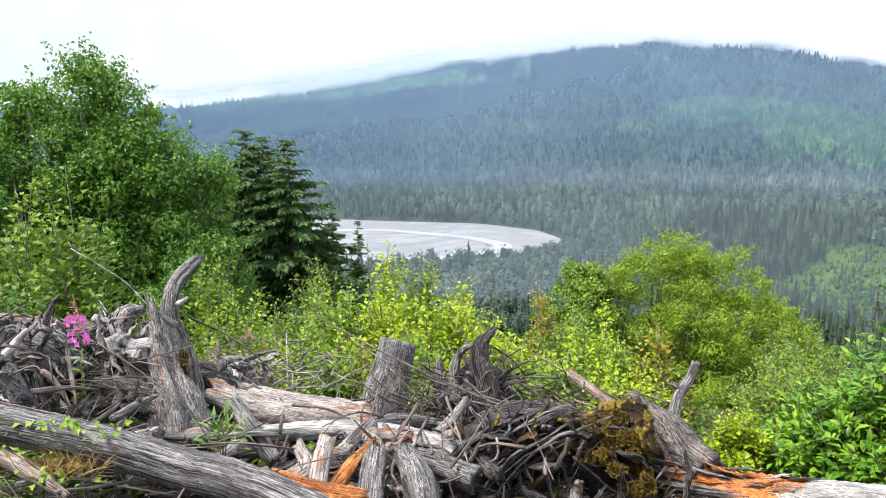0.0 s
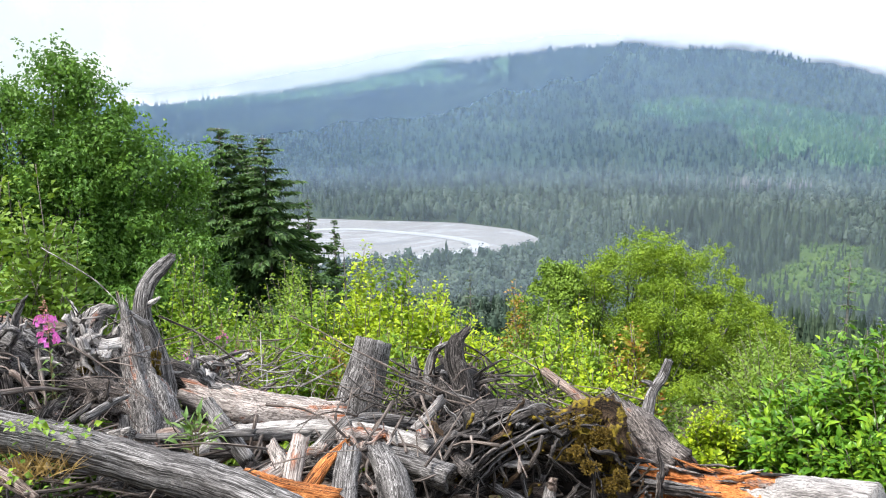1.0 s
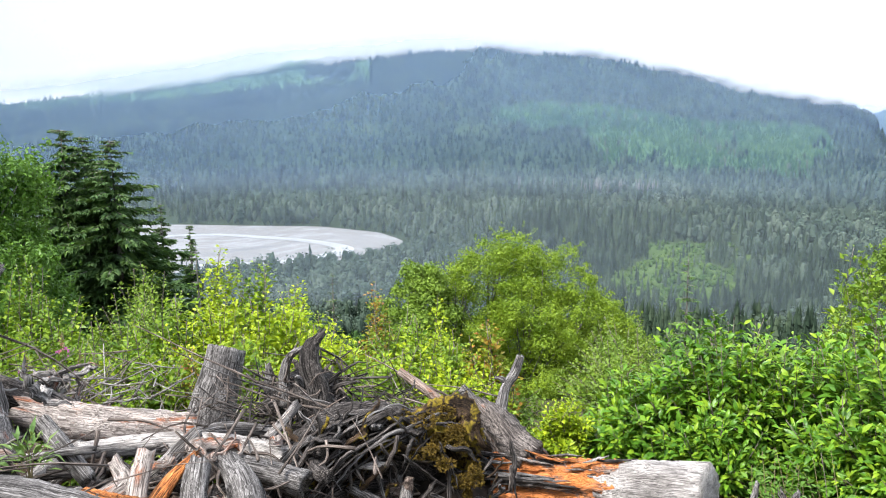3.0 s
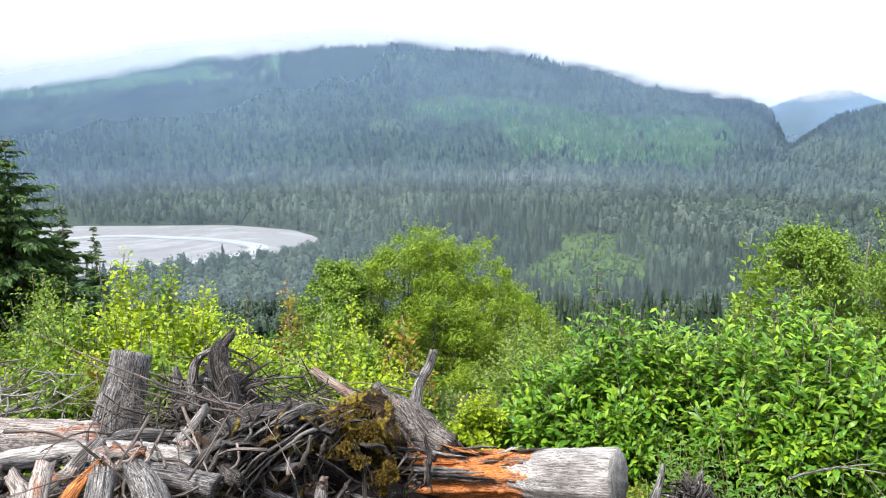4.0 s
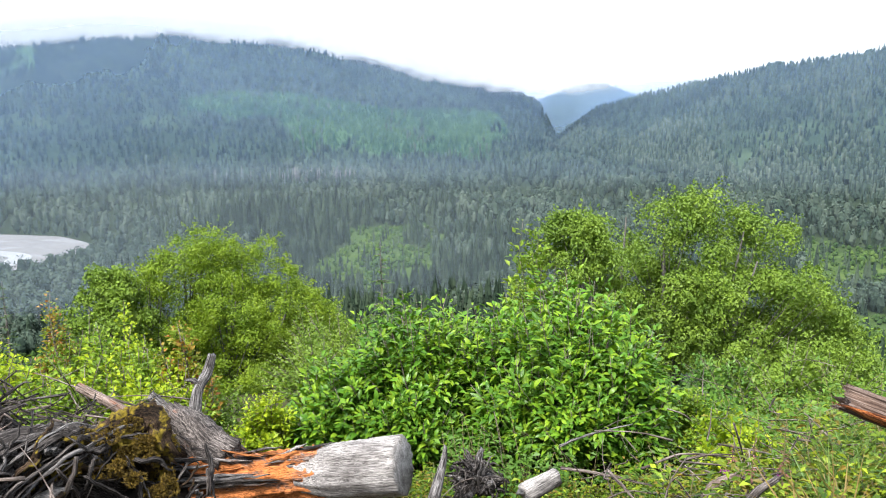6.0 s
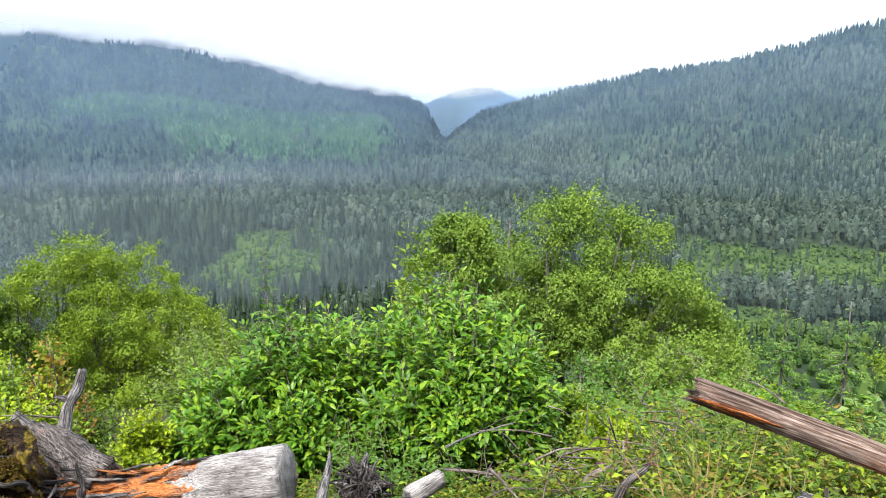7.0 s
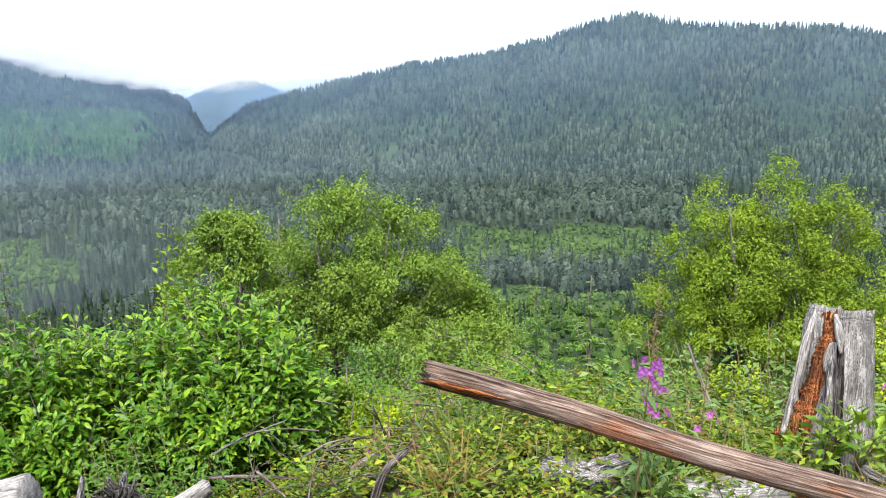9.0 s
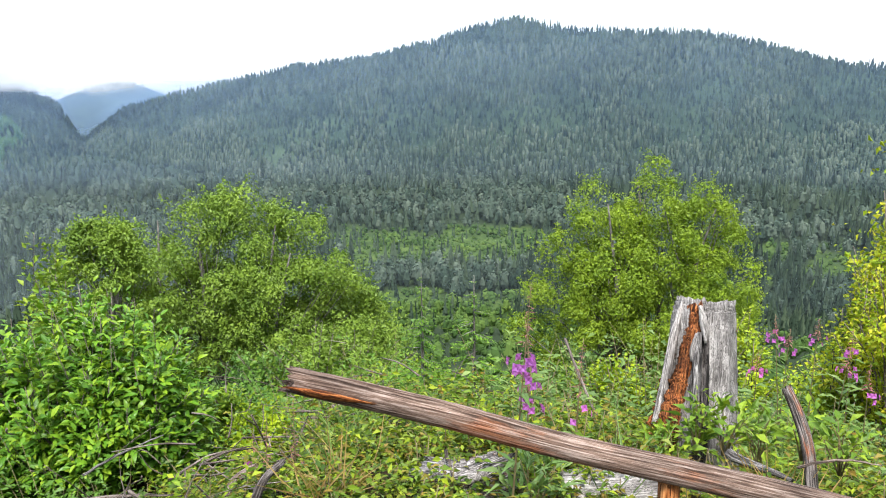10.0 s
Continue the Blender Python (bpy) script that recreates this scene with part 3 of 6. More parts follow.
def crown_batch(x, y, z, h, w, rng, flakes=60):
    """Many far broadleaf crowns: loose flakes of foliage over an egg-shaped head."""
    n = len(x)
    u = rng.normal(size=(n, flakes, 3))
    u /= np.linalg.norm(u, axis=-1, keepdims=True)
    rad = rng.uniform(0.6, 1.05, (n, flakes, 1))
    c = np.stack([x, y, z + h * 0.56], -1)[:, None] + u * rad * np.stack([w, w, h * 0.46], -1)[:, None]
    size = (1.35 * w / math.sqrt(flakes))[:, None, None] * rng.uniform(0.6, 1.3, (n, flakes, 1))
    a = unit(np.cross(u, rng.normal(size=u.shape)))
    b = np.cross(u, a) * 0.8 + u * 0.25
    v = np.stack([c + a * size, c - a * size * 0.5 + b * size, c - a * size * 0.5 - b * size], 2).reshape(-1, 3)
    f = np.arange(len(v)).reshape(-1, 3)
    return v, f, np.repeat(rng.uniform(0, 1, n), flakes * 3)


def head_batch(x, y, z, h, w, rng, flakes=28):
    """Far broadleaf trees: a lumpy core hidden under loose flakes of foliage."""
    v1, f1, t1 = mound_batch(x, y, z, h * 0.84, w * 0.66, rng, 6, 3)
    v2, f2, t2 = crown_batch(x, y, z, h, w, rng, flakes)
    tint = rng.uniform(0, 1, len(x))
    return np.vstack([v1, v2]), np.vstack([f1, f2 + len(v1)]), np.concatenate([np.repeat(tint, len(v1) // len(x)), np.repeat(tint, len(v2) // len(x))])


def place(az, r):
    x, y = r * np.sin(np.radians(az)), r * np.cos(np.radians(az))
    return x, y, ground_z(x, y)


def build_mountain_forest():
    rng = np.random.default_rng(11)
    n = 52000
    az = rng.uniform(-38, 102, n)
    base, top = np.interp(az, BASE_AZ, BASE_R), np.interp(az, RIDGE_R_AZ, RIDGE_R)
    u = rng.uniform(-0.02, 1.04, n)
    r = base + (top - base) * u
    x, y, z = place(az, r)
    el = np.degrees(np.arctan2(z - 1.6, r))
    cut, alpine = in_cut(az, el), in_alpine(az, el)
    keep = ~alpine & ~cut & (rng.uniform(size=n) < np.interp(az, [38, 48], [0.80, 0.64]))
    h = rng.uniform(8, 18, n) * np.where(r > 2000, 1.15, 0.95)
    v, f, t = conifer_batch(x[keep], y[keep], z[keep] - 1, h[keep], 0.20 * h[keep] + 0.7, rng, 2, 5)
    tagged(make("mountain_forest", v, [f], FAR_CONIFER, smooth=False, attrs={"tint": t}), "dense dark spruce forest on the mountain, tinted blue with haze", "forest", kind="stuff")
    s = cut | (alpine & (rng.uniform(size=n) < 0.35))
    hs = rng.uniform(8, 15, n)
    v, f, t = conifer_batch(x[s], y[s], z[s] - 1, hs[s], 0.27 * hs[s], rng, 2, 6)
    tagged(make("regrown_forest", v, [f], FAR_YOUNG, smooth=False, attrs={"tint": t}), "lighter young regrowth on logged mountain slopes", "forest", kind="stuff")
    # paler broadleaf heads among the spruces of the nearer mountain, thinning out leftwards
    m = 17000
    az = np.concatenate([rng.uniform(40, 102, 14000), rng.uniform(-38, 40, 3000)])
    base, top = np.interp(az, BASE_AZ, BASE_R), np.interp(az, RIDGE_R_AZ, RIDGE_R)
    x, y, z = place(az, base + (top - base) * rng.uniform(0, 1, m) ** 1.3)
    s = wave_noise(az * 0.7, z * 0.03, 33) > -0.25
    h = rng.uniform(10, 19, m)[s]
    v, f, t = mound_batch(x[s], y[s], z[s] - 1, h, 0.30 * h, rng, 5, 2)
    tagged(make("slope_broadleaves", v, [f], FAR_SLOPE, smooth=True, attrs={"tint": t}), "pale green broadleaf crowns among mountain spruces", "forest", kind="stuff")
    m = 2600
    az, r = rng.uniform(35, 56, m), rng.uniform(2800, 4100, m)
    x, y, z = place(az, r)
    h = rng.uniform(9, 16, m)
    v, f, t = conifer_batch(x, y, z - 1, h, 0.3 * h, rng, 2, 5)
    tagged(make("gorge_forest", v, [f], FAR_CONIFER, smooth=True, attrs={"tint": t}), "far spruce slopes behind the gorge, tinted blue with haze", "forest", kind="stuff")
    m = 8000
    az = rng.uniform(14, 38, m)
    base, top = np.interp(az, BASE_AZ, BASE_R), np.interp(az, RIDGE_R_AZ, RIDGE_R)
    x, y, z = place(az, base + (top - base) * rng.uniform(0, 1, m))
    s = in_cut(az, np.degrees(np.arctan2(z - 1.6, np.hypot(x, y))))
    x, y, z = x[s], y[s], z[s]
    h = rng.uniform(6, 12, len(x))
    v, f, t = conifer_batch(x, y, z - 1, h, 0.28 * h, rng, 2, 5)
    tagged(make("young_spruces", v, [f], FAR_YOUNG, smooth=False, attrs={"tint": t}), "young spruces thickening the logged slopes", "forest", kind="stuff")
    m = 900
    az = rng.uniform(39.5, 104, m)
    r = np.interp(az, RIDGE_R_AZ, RIDGE_R) * rng.uniform(0.985, 1.0, m)
    x, y, z = place(az, r)
    h = rng.uniform(9, 25, m)
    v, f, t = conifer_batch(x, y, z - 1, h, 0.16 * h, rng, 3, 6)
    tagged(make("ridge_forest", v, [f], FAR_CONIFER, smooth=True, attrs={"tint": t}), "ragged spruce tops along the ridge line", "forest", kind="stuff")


build_mountain_forest()


def in_river(az, r):
    far_r = np.interp(az, [-40, -20, -7, -3.3, 2.6, 6.6, 8.0, 8.8], [1135, 1085, 1045, 1020, 995, 945, 900, 858])
    near_r = np.interp(az, [-40, -20, -9, -5.7, -0.2, 2.6, 6.6, 8.0, 8.8], [790, 745, 715, 715, 718, 735, 770, 800, 845])
    return (az < 9) & (r > near_r) & (r < far_r)


def build_valley_forest():
    rng = np.random.default_rng(12)
    n = 21000
    az = rng.uniform(-36, 102, n)
    dep = rng.uniform(0.075, 0.30, n)
    r = 150.0 / dep
    base = np.interp(az, BASE_AZ, BASE_R)
    ok = (r < base + 60) & ~in_meadow(az, r) & ~in_river(az, r)
    az, r = az[ok], r[ok]
    x, y, z = place(az, r)
    n = len(az)
    # stands of spruce and of cottonwood, each with its own height
    stand = wave_noise(x * 0.010, y * 0.010, 31) + 0.5 * wave_noise(x * 0.03, y * 0.03, 32)
    bias = np.interp(az, [-36, 5, 10, 16, 24, 29, 34, 50, 58, 70, 102], [0.1, 0.05, -0.25, 0.0, 0.12, 0.0, -0.35, -0.3, 0.0, 0.1, 0.15])
    conif = stand + rng.normal(size=n) * 0.30 < bias - np.interp(r, [700, 1200], [0.0, 0.25])
    tall = np.clip(1 + 0.35 * wave_noise(x * 0.016, y * 0.016, 34), 0.55, 1.4)
    h = np.where(conif, rng.uniform(13, 33, n), rng.uniform(12, 24, n)) * np.interp(r, [500, 700, 1000], [0.62, 0.85, 1.0]) * tall
    for sel, tiers, sides, text in ((conif & (r < 780), 7, 6, "dark spruces on the near valley floor"), (conif & (r >= 780), 5, 5, "dark grey-green spruces crowding the valley floor")):
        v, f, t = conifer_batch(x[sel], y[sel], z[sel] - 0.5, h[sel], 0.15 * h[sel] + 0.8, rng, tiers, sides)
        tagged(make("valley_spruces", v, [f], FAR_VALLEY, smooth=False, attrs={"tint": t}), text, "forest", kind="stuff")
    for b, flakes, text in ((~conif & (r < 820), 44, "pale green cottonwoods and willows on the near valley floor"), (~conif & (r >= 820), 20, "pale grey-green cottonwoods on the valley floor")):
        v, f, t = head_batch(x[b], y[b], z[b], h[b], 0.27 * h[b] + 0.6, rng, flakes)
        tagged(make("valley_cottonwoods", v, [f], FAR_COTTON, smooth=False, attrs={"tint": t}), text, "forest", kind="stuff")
    # scrub and single young trees in the openings
    m = 9000
    az, r = rng.uniform(22, 100, m), rng.uniform(500, 930, m)
    s = in_meadow(az, r)
    x, y, z = place(az[s], r[s])
    k = len(x)
    h = rng.uniform(2.0, 6.0, k) * np.clip(1 + 0.5 * wave_noise(x * 0.05, y * 0.05, 36), 0.5, 1.8)
    v, f, t = head_batch(x, y, z - 0.5, h, 0.55 * h, rng, 12)
    tagged(make("meadow_scrub", v, [f], BRUSH, smooth=False, attrs={"tint": t}), "bright green scrub in valley openings", "scrub", kind="stuff")
    m = 1500
    az, r = rng.uniform(22, 100, m), rng.uniform(500, 930, m)
    s = in_meadow(az, r)
    x, y, z = place(az[s], r[s])
    h = rng.uniform(6, 15, len(x))
    v, f, t = conifer_batch(x, y, z - 0.3, h, 0.17 * h, rng, 7, 7)
    tagged(make("meadow_spruces", v, [f], FAR_VALLEY, smooth=True, attrs={"tint": t}), "scattered young spruces in valley openings", "forest", kind="stuff")
    # dead grey trunks at the mountain's foot
    az = np.concatenate([rng.normal(22.5, 0.9, 45), rng.uniform(16, 27, 25)])
    r = np.interp(az, BASE_AZ, BASE_R) - rng.uniform(0, 40, len(az))
    x, y, z = place(az, r)
    parts = [tube(np.array([(x[i], y[i], z[i]), (x[i] + 0.5, y[i], z[i] + hh)]), (0.8, 0.35), 5, rng) for i, hh in enumerate(rng.uniform(16, 27, len(az)))]
    tagged(wood("dead_trunks", join(parts), SNAG), "bare grey dead trunks among spruces", "dead trees", kind="stuff")


build_valley_forest()


def build_slope_scrub():
    """Brush on the hidden hillside between the clearing and the valley."""
    rng = np.random.default_rng(13)
    n = 1800
    az, r = rng.uniform(-40, 100, n), 150 + 420 * np.sqrt(rng.uniform(0, 1, n))
    x, y, z = place(az, r)
    h = rng.uniform(5, 12, n)
    v, f, t = head_batch(x, y, z - 0.8, h, 0.38 * h, rng, 46)
    tagged(make("lower_hillside_brush", v, [f], BRUSH, smooth=False, attrs={"tint": t}), "green trees and brush at the foot of the hillside", "brush", kind="stuff")
    n = 950
    az, r = rng.uniform(-40, 100, n), 34 * np.exp(rng.uniform(0, 1, n) * math.log(480 / 34))
    x, y, z = place(az, r)
    h = rng.uniform(2.5, 5.0, n) * np.interp(r, [34, 120, 480], [0.75, 1.2, 2.2])
    v, f, t = crown_batch(x, y, z - 0.8, h, 0.45 * h, rng, 130)
    tagged(make("hillside_brush", v, [f], BRUSH, smooth=False, attrs={"tint": t}), "green brush covering the steep hillside below", "brush", kind="stuff")


build_slope_scrub()


def build_gravel_fan():
    """Pale gravel where the side stream leaves the gorge."""
    az, u = np.meshgrid(np.linspace(-1, 1, 15), np.linspace(0, 1, 15), indexing="ij")
    r = 2150 + 260 * u
    a = 39.45 + 0.35 * (u - 0.5) + az * (0.30 - 0.20 * u) * (1 + 0.3 * np.sin(9 * u))
    x, y = r * np.sin(np.radians(a)), r * np.cos(np.radians(a))
    v = np.stack([x, y, ground_z(x, y) + 7], -1).reshape(-1, 3)
    i, j = np.meshgrid(np.arange(14), np.arange(14), indexing="ij")
    q = np.stack([i * 15 + j, i * 15 + j + 1, (i + 1) * 15 + j + 1, (i + 1) * 15 + j], -1).reshape(-1, 4)
    tagged(make("gravel_fan", v, [q], plain("pale_gravel", (0.20, 0.18, 0.165), 0.95, 0.4, 0.05)), "pale gravel fan at the mouth of the gorge", "gravel", kind="structure")


build_gravel_fan()


# ---- haze sheets and low cloud ----
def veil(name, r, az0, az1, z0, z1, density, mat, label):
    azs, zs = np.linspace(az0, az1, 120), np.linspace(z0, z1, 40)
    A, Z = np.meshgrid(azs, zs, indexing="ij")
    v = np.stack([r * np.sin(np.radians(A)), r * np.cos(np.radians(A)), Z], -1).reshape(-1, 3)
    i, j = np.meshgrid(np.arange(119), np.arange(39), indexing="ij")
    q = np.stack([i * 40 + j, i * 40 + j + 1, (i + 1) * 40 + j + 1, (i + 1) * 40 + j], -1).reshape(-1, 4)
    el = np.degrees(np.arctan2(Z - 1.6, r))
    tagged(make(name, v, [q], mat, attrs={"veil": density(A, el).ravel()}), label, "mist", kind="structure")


# tinted sheets in place of air haze, paling and bluing the land behind
veil("mountain_haze_sheet", 1190, -60, 120, VALLEY, 330, lambda a, e: np.interp(a, [-14, 2, 14, 24, 38, 48, 70], [0.52, 0.43, 0.36, 0.34, 0.34, 0.28, 0.22]) * smooth01(-7.6, -4.8, e) * (0.56 + 0.36 * smooth01(-5.0, 3.0, e)) * (1 - smooth01(0.3, 2.0, e - np.interp(a, RIDGE_AZ, RIDGE_EL))), HAZE_BLUE, "thin blue-white sheet standing in for haze before the mountains")
# this sheet is added to lighten the dark valley trees
veil("valley_haze_sheet", 560, -60, 120, VALLEY - 2, 40, lambda a, e: np.interp(a, [10, 35, 60], [0.22, 0.17, 0.10]) * (1 - smooth01(-5.5, -3.5, e)), HAZE, "sheet standing in for faint haze over the valley floor")
veil("gorge_haze_sheet", 2950, 30, 62, VALLEY, 300, lambda a, e: (0.30 + 0.22 * smooth01(-3.0, 0.3, e)) * (1 - smooth01(0.2, 1.2, e)) * smooth01(30, 35, a) * (1 - smooth01(57, 62, a)), HAZE_BLUE, "blue sheet standing in for haze in the far gorge")


def cloud_density(a, e):
    ridge = np.maximum(np.interp(a, RIDGE_AZ, RIDGE_EL), 0.1) + np.interp(a, [-8, 2, 18, 24, 36], [0.45, 0.25, 0.20, 0.40, 0.40])
    lower = ridge - 1.0 + 0.35 * wave_noise(a * 0.8, e * 0.5, 41)
    d = smooth01(0, 0.95, e - lower)
    return d * (1 - smooth01(37, 46, a)) * (1 - smooth01(6.5, 9.5, e)) * smooth01(-60, -45, a)


veil("low_cloud", 2430, -60, 46, -20, 560, cloud_density, CLOUD, "low white cloud resting on the mountain top")


# ---- plants: trees, shrubs, undergrowth ----
def broadleaf_tree(base, top_z, width, leaf, count, mat, seed, label, stems=3, crown_from=0.25, name="tree", lobes=(), tuft=0.092, tufts=130):
    """Several stems, limbs and a crown of single leaves in uneven clumps. lobes: (dx, dy, height share, radius share)."""
    rng = np.random.default_rng(seed)
    h = top_z - base[2]
    ob = thing(name, base, label, "tree")
    lobes = lobes or ((0, 0, 1.0, 1.0),)
    clumps = []
    for dx, dy, hs, rs in lobes:
        m = int(tufts * rs / sum(q[3] for q in lobes)) + 8
        t = rng.uniform(0, 1, m) ** 0.8
        a = rng.uniform(0, 6.283, m)
        env = np.sin(np.pi * np.clip(0.12 + 0.80 * t, 0, 1)) ** 0.7
        rad = width * 0.5 * rs * env * rng.uniform(0.12, 1.0, m) ** 0.3 * (1.1 - 0.45 * t * t) * (1 + 0.22 * np.sin(3 * a + seed) + 0.12 * np.sin(5 * a + t * 9))
        z = h * hs * (crown_from + (0.96 - crown_from) * t)
        clumps.append(np.stack([dx + rad * np.cos(a), dy + rad * np.sin(a), z * rng.uniform(0.93, 1.0, m)], -1))
    clumps = np.vstack(clumps)
    tips = []
    for k in range(stems):
        dx, dy, hs, rs = lobes[k % len(lobes)]
        a = rng.uniform(0, 6.283)
        tip = np.array([dx + 0.12 * width * math.cos(a), dy + 0.12 * width * math.sin(a), h * hs * rng.uniform(0.78, 0.92)])
        foot = np.array([0.55 * dx + 0.05 * h * math.cos(a) * (stems > 1), 0.55 * dy + 0.05 * h * math.sin(a) * (stems > 1), -0.35])
        mid = foot * 0.5 + tip * 0.5 + rng.normal(size=3) * 0.05 * width
        tb = limb([(foot, 0.014 * h), (mid, 0.010 * h), (tip, 0.003 * h)], 9, 14, seed * 7 + k, 0.05)
        wood("trunk", tb, BARK, ob)
        tips.append((foot, mid, tip))
    parts = []
    for c in clumps[:: 2]:
        foot, mid, tip = tips[int(np.argmin([np.linalg.norm((t[2] - c)[:2]) for t in tips]))]
        u = np.clip(c[2] / h - 0.22, 0.1, 0.9)
        start = foot * (1 - u) ** 2 + 2 * mid * u * (1 - u) + tip * u * u
        bend = (start + c) / 2 + np.array([0, 0, -0.03 * h])
        parts.append(tube(spline([start, bend, c], 6), np.linspace(0.004 * h, 0.0012 * h, 6), 4, rng))
    wood("branchwork", join(parts), BARK, ob)["kind"] = "stuff"
    per = count // len(clumps)
    size = width * tuft * rng.uniform(0.6, 1.35, len(clumps))
    cid = np.repeat(np.arange(len(clumps)), per)
    # each branch tip carries a domed tuft of leaves, dense on its outside and open underneath
    axis = unit(unit(clumps - np.array([0, 0, h * 0.3])) * np.array([1, 1, 0.6]) + np.array([0, 0, 0.75]) + rng.normal(size=clumps.shape) * 0.25)
    ball = unit(unit(rng.normal(size=(len(cid), 3))) + axis[cid] * 0.55)
    shell = ball * rng.uniform(0.15, 1.0, (len(cid), 1)) ** 0.35 * (1 + 0.13 * rng.normal(size=(len(cid), 1)))
    # some leaves sit on shoots that stand out of the tuft
    shoot = rng.uniform(size=len(cid)) < 0.16
    twig = unit(axis[:, None] + rng.normal(size=(len(clumps), 4, 3)) * 0.55)[cid, rng.integers(0, 4, len(cid))]
    shell = np.where(shoot[:, None], twig * rng.uniform(0.6, 1.75, (len(cid), 1)) + rng.normal(size=shell.shape) * 0.06, shell)
    p = clumps[cid] + shell * size[cid][:, None] * np.array([1, 1, 0.85])
    d = unit(unit(np.cross(ball, rng.normal(size=p.shape))) + ball * 0.4 + np.array([0, 0, -0.2]))
    nr = unit(ball + np.array([0, 0, 0.35]) + rng.normal(size=p.shape) * 0.28)
    L = leaf * rng.uniform(0.6, 1.3, len(p))
    v, f = leaves(p, d, nr, L, L * rng.uniform(0.5, 0.72, len(p)), rng, False)
    make("crown", v, [f], mat, ob, smooth=False)
    return ob


def spruce(base, top_z, spread, seed, label, mat=NEEDLE, whorls=34, spray=46, name="spruce", bare=0.12, power=0.95):
    """Drooping sprays of needle twigs in whorls round a straight trunk."""
    rng = np.random.default_rng(seed)
    h = top_z - base[2]
    ob = thing(name, base, label, "conifer")
    wood("trunk", limb([((0, 0, -0.2), 0.014 * h + 0.008), ((0.01 * h, 0, h * 0.5), 0.009 * h), ((0, 0, h), 0.002)], 8, 12, seed, 0.05), BARK, ob)
    P, D, N, L, W = [], [], [], [], []
    limbs = []
    for k in range(whorls):
        for _ in range(rng.integers(3, 6)):
            t = min(0.985, bare + (1 - bare) * (k + rng.uniform(0, 1.6 if whorls > 20 else 0.5)) / whorls)
            a = rng.uniform(0, 6.283)
            ln = spread * (1 - t) ** power * rng.uniform(0.65, 1.15) + 0.006 * h
            s = np.linspace(0.05, 1, max(5, int(spray * ln / max(spread, 0.01))))
            out = np.array([math.cos(a), math.sin(a), 0])
            side = np.array([-math.sin(a), math.cos(a), 0])
            rise = 0.25 * (t - 0.45)
            curve = np.array([0, 0, t * h]) + out * (s * ln)[:, None] + np.array([0, 0, 1.0]) * (ln * (rise * s - 0.22 * s * s + 0.10 * s ** 4))[:, None]
            limbs.append(tube(curve[[0, len(s) // 2, -1]], (0.004 * h, 0.0025 * h, 0.001), 3, rng))
            for sg in (-1, 1, 0):
                tw = side * sg * 0.75 + out * 0.8 + rng.normal(size=(len(s), 3)) * 0.2 + np.array([0, 0, -0.18])
                P.append(curve), D.append(tw)
                N.append(np.tile([0, 0, 1.0], (len(s), 1)) + rng.normal(size=(len(s), 3)) * 0.4)
                ll = ln * 0.21 * (1.15 - 0.7 * s) * rng.uniform(0.6, 1.3, len(s)) + 0.008 * h
                L.append(ll), W.append(ll * (0.42 if whorls > 20 else 0.28))
    P, D, N, L, W = (np.concatenate(q) for q in (P, D, N, L, W))
    v, f = leaves(P, D, unit(N), L, W, rng, False)
    wood("branchwork", join(limbs), BARK, ob)["kind"] = "stuff"
    make("needles", v, [f], mat, ob, smooth=False)
    return ob


def shrub_mesh(h, spread, shoots, per, leaf, rng, ratio=0.42, upright=0.5, lower=0.15, fine=True, rise=(0.72, 1.0), crowd=0.75):
    """Shoots rising from one foot, leaves set alternately along them. Gives the leaf mesh and the stem tubes."""
    P, D, N, L, tubes = [], [], [], [], []
    for k in range(shoots):
        a, q = rng.uniform(0, 6.283), math.sqrt(rng.uniform(0.0, 1))
        out = np.array([math.cos(a), math.sin(a), 0])
        tip = out * spread * q + np.array([0, 0, h * (1 - 0.45 * q * q) * rng.uniform(*rise)])
        mid = out * spread * q * (1 - upright) * 0.8 + np.array([0, 0, tip[2] * 0.55]) + rng.normal(size=3) * 0.04 * h
        c = spline([out * 0.04 * spread + np.array([0, 0, -0.05]), mid, tip], 12)
        tubes.append(tube(c[::3] if len(c) < 3 else c[[0, 3, 6, 9, 11]], np.linspace(0.007, 0.002, 5) * (0.5 + 0.5 * min(h, 2)), 4, rng))
        t = np.sort(rng.uniform(lower, 1.0, per) ** crowd) * 10.99
        i = t.astype(int)
        p = c[i] + (c[np.minimum(i + 1, 11)] - c[i]) * (t - i)[:, None]
        tg = unit(c[np.minimum(i + 1, 11)] - c[i])
        b = rng.uniform(0, 6.283, per)
        r1 = unit(np.cross(tg, rng.normal(size=3)))
        r2 = np.cross(tg, r1)
        radial = r1 * np.cos(b)[:, None] + r2 * np.sin(b)[:, None]
        d = unit(radial * 0.9 + tg * rng.uniform(0.1, 0.9, (per, 1)) + np.array([0, 0, 0.12]))
        # side twigs carry the leaves a little way out
        p = p + radial * rng.uniform(0, 1.2, (per, 1)) * leaf
        P.append(p), D.append(d)
        N.append(unit(np.array([0, 0, 1.0]) + rng.normal(size=(per, 3)) * 0.35 + out * 0.25))
        L.append(leaf * rng.uniform(0.55, 1.2, per) * np.interp(t, [0, 9, 11], [1.0, 1.0, 0.6]))
    P, D, N, L = (np.concatenate(q) for q in (P, D, N, L))
    v, f = leaves(P, D, N, L, L * ratio, rng, fine)
    return v, f, tubes


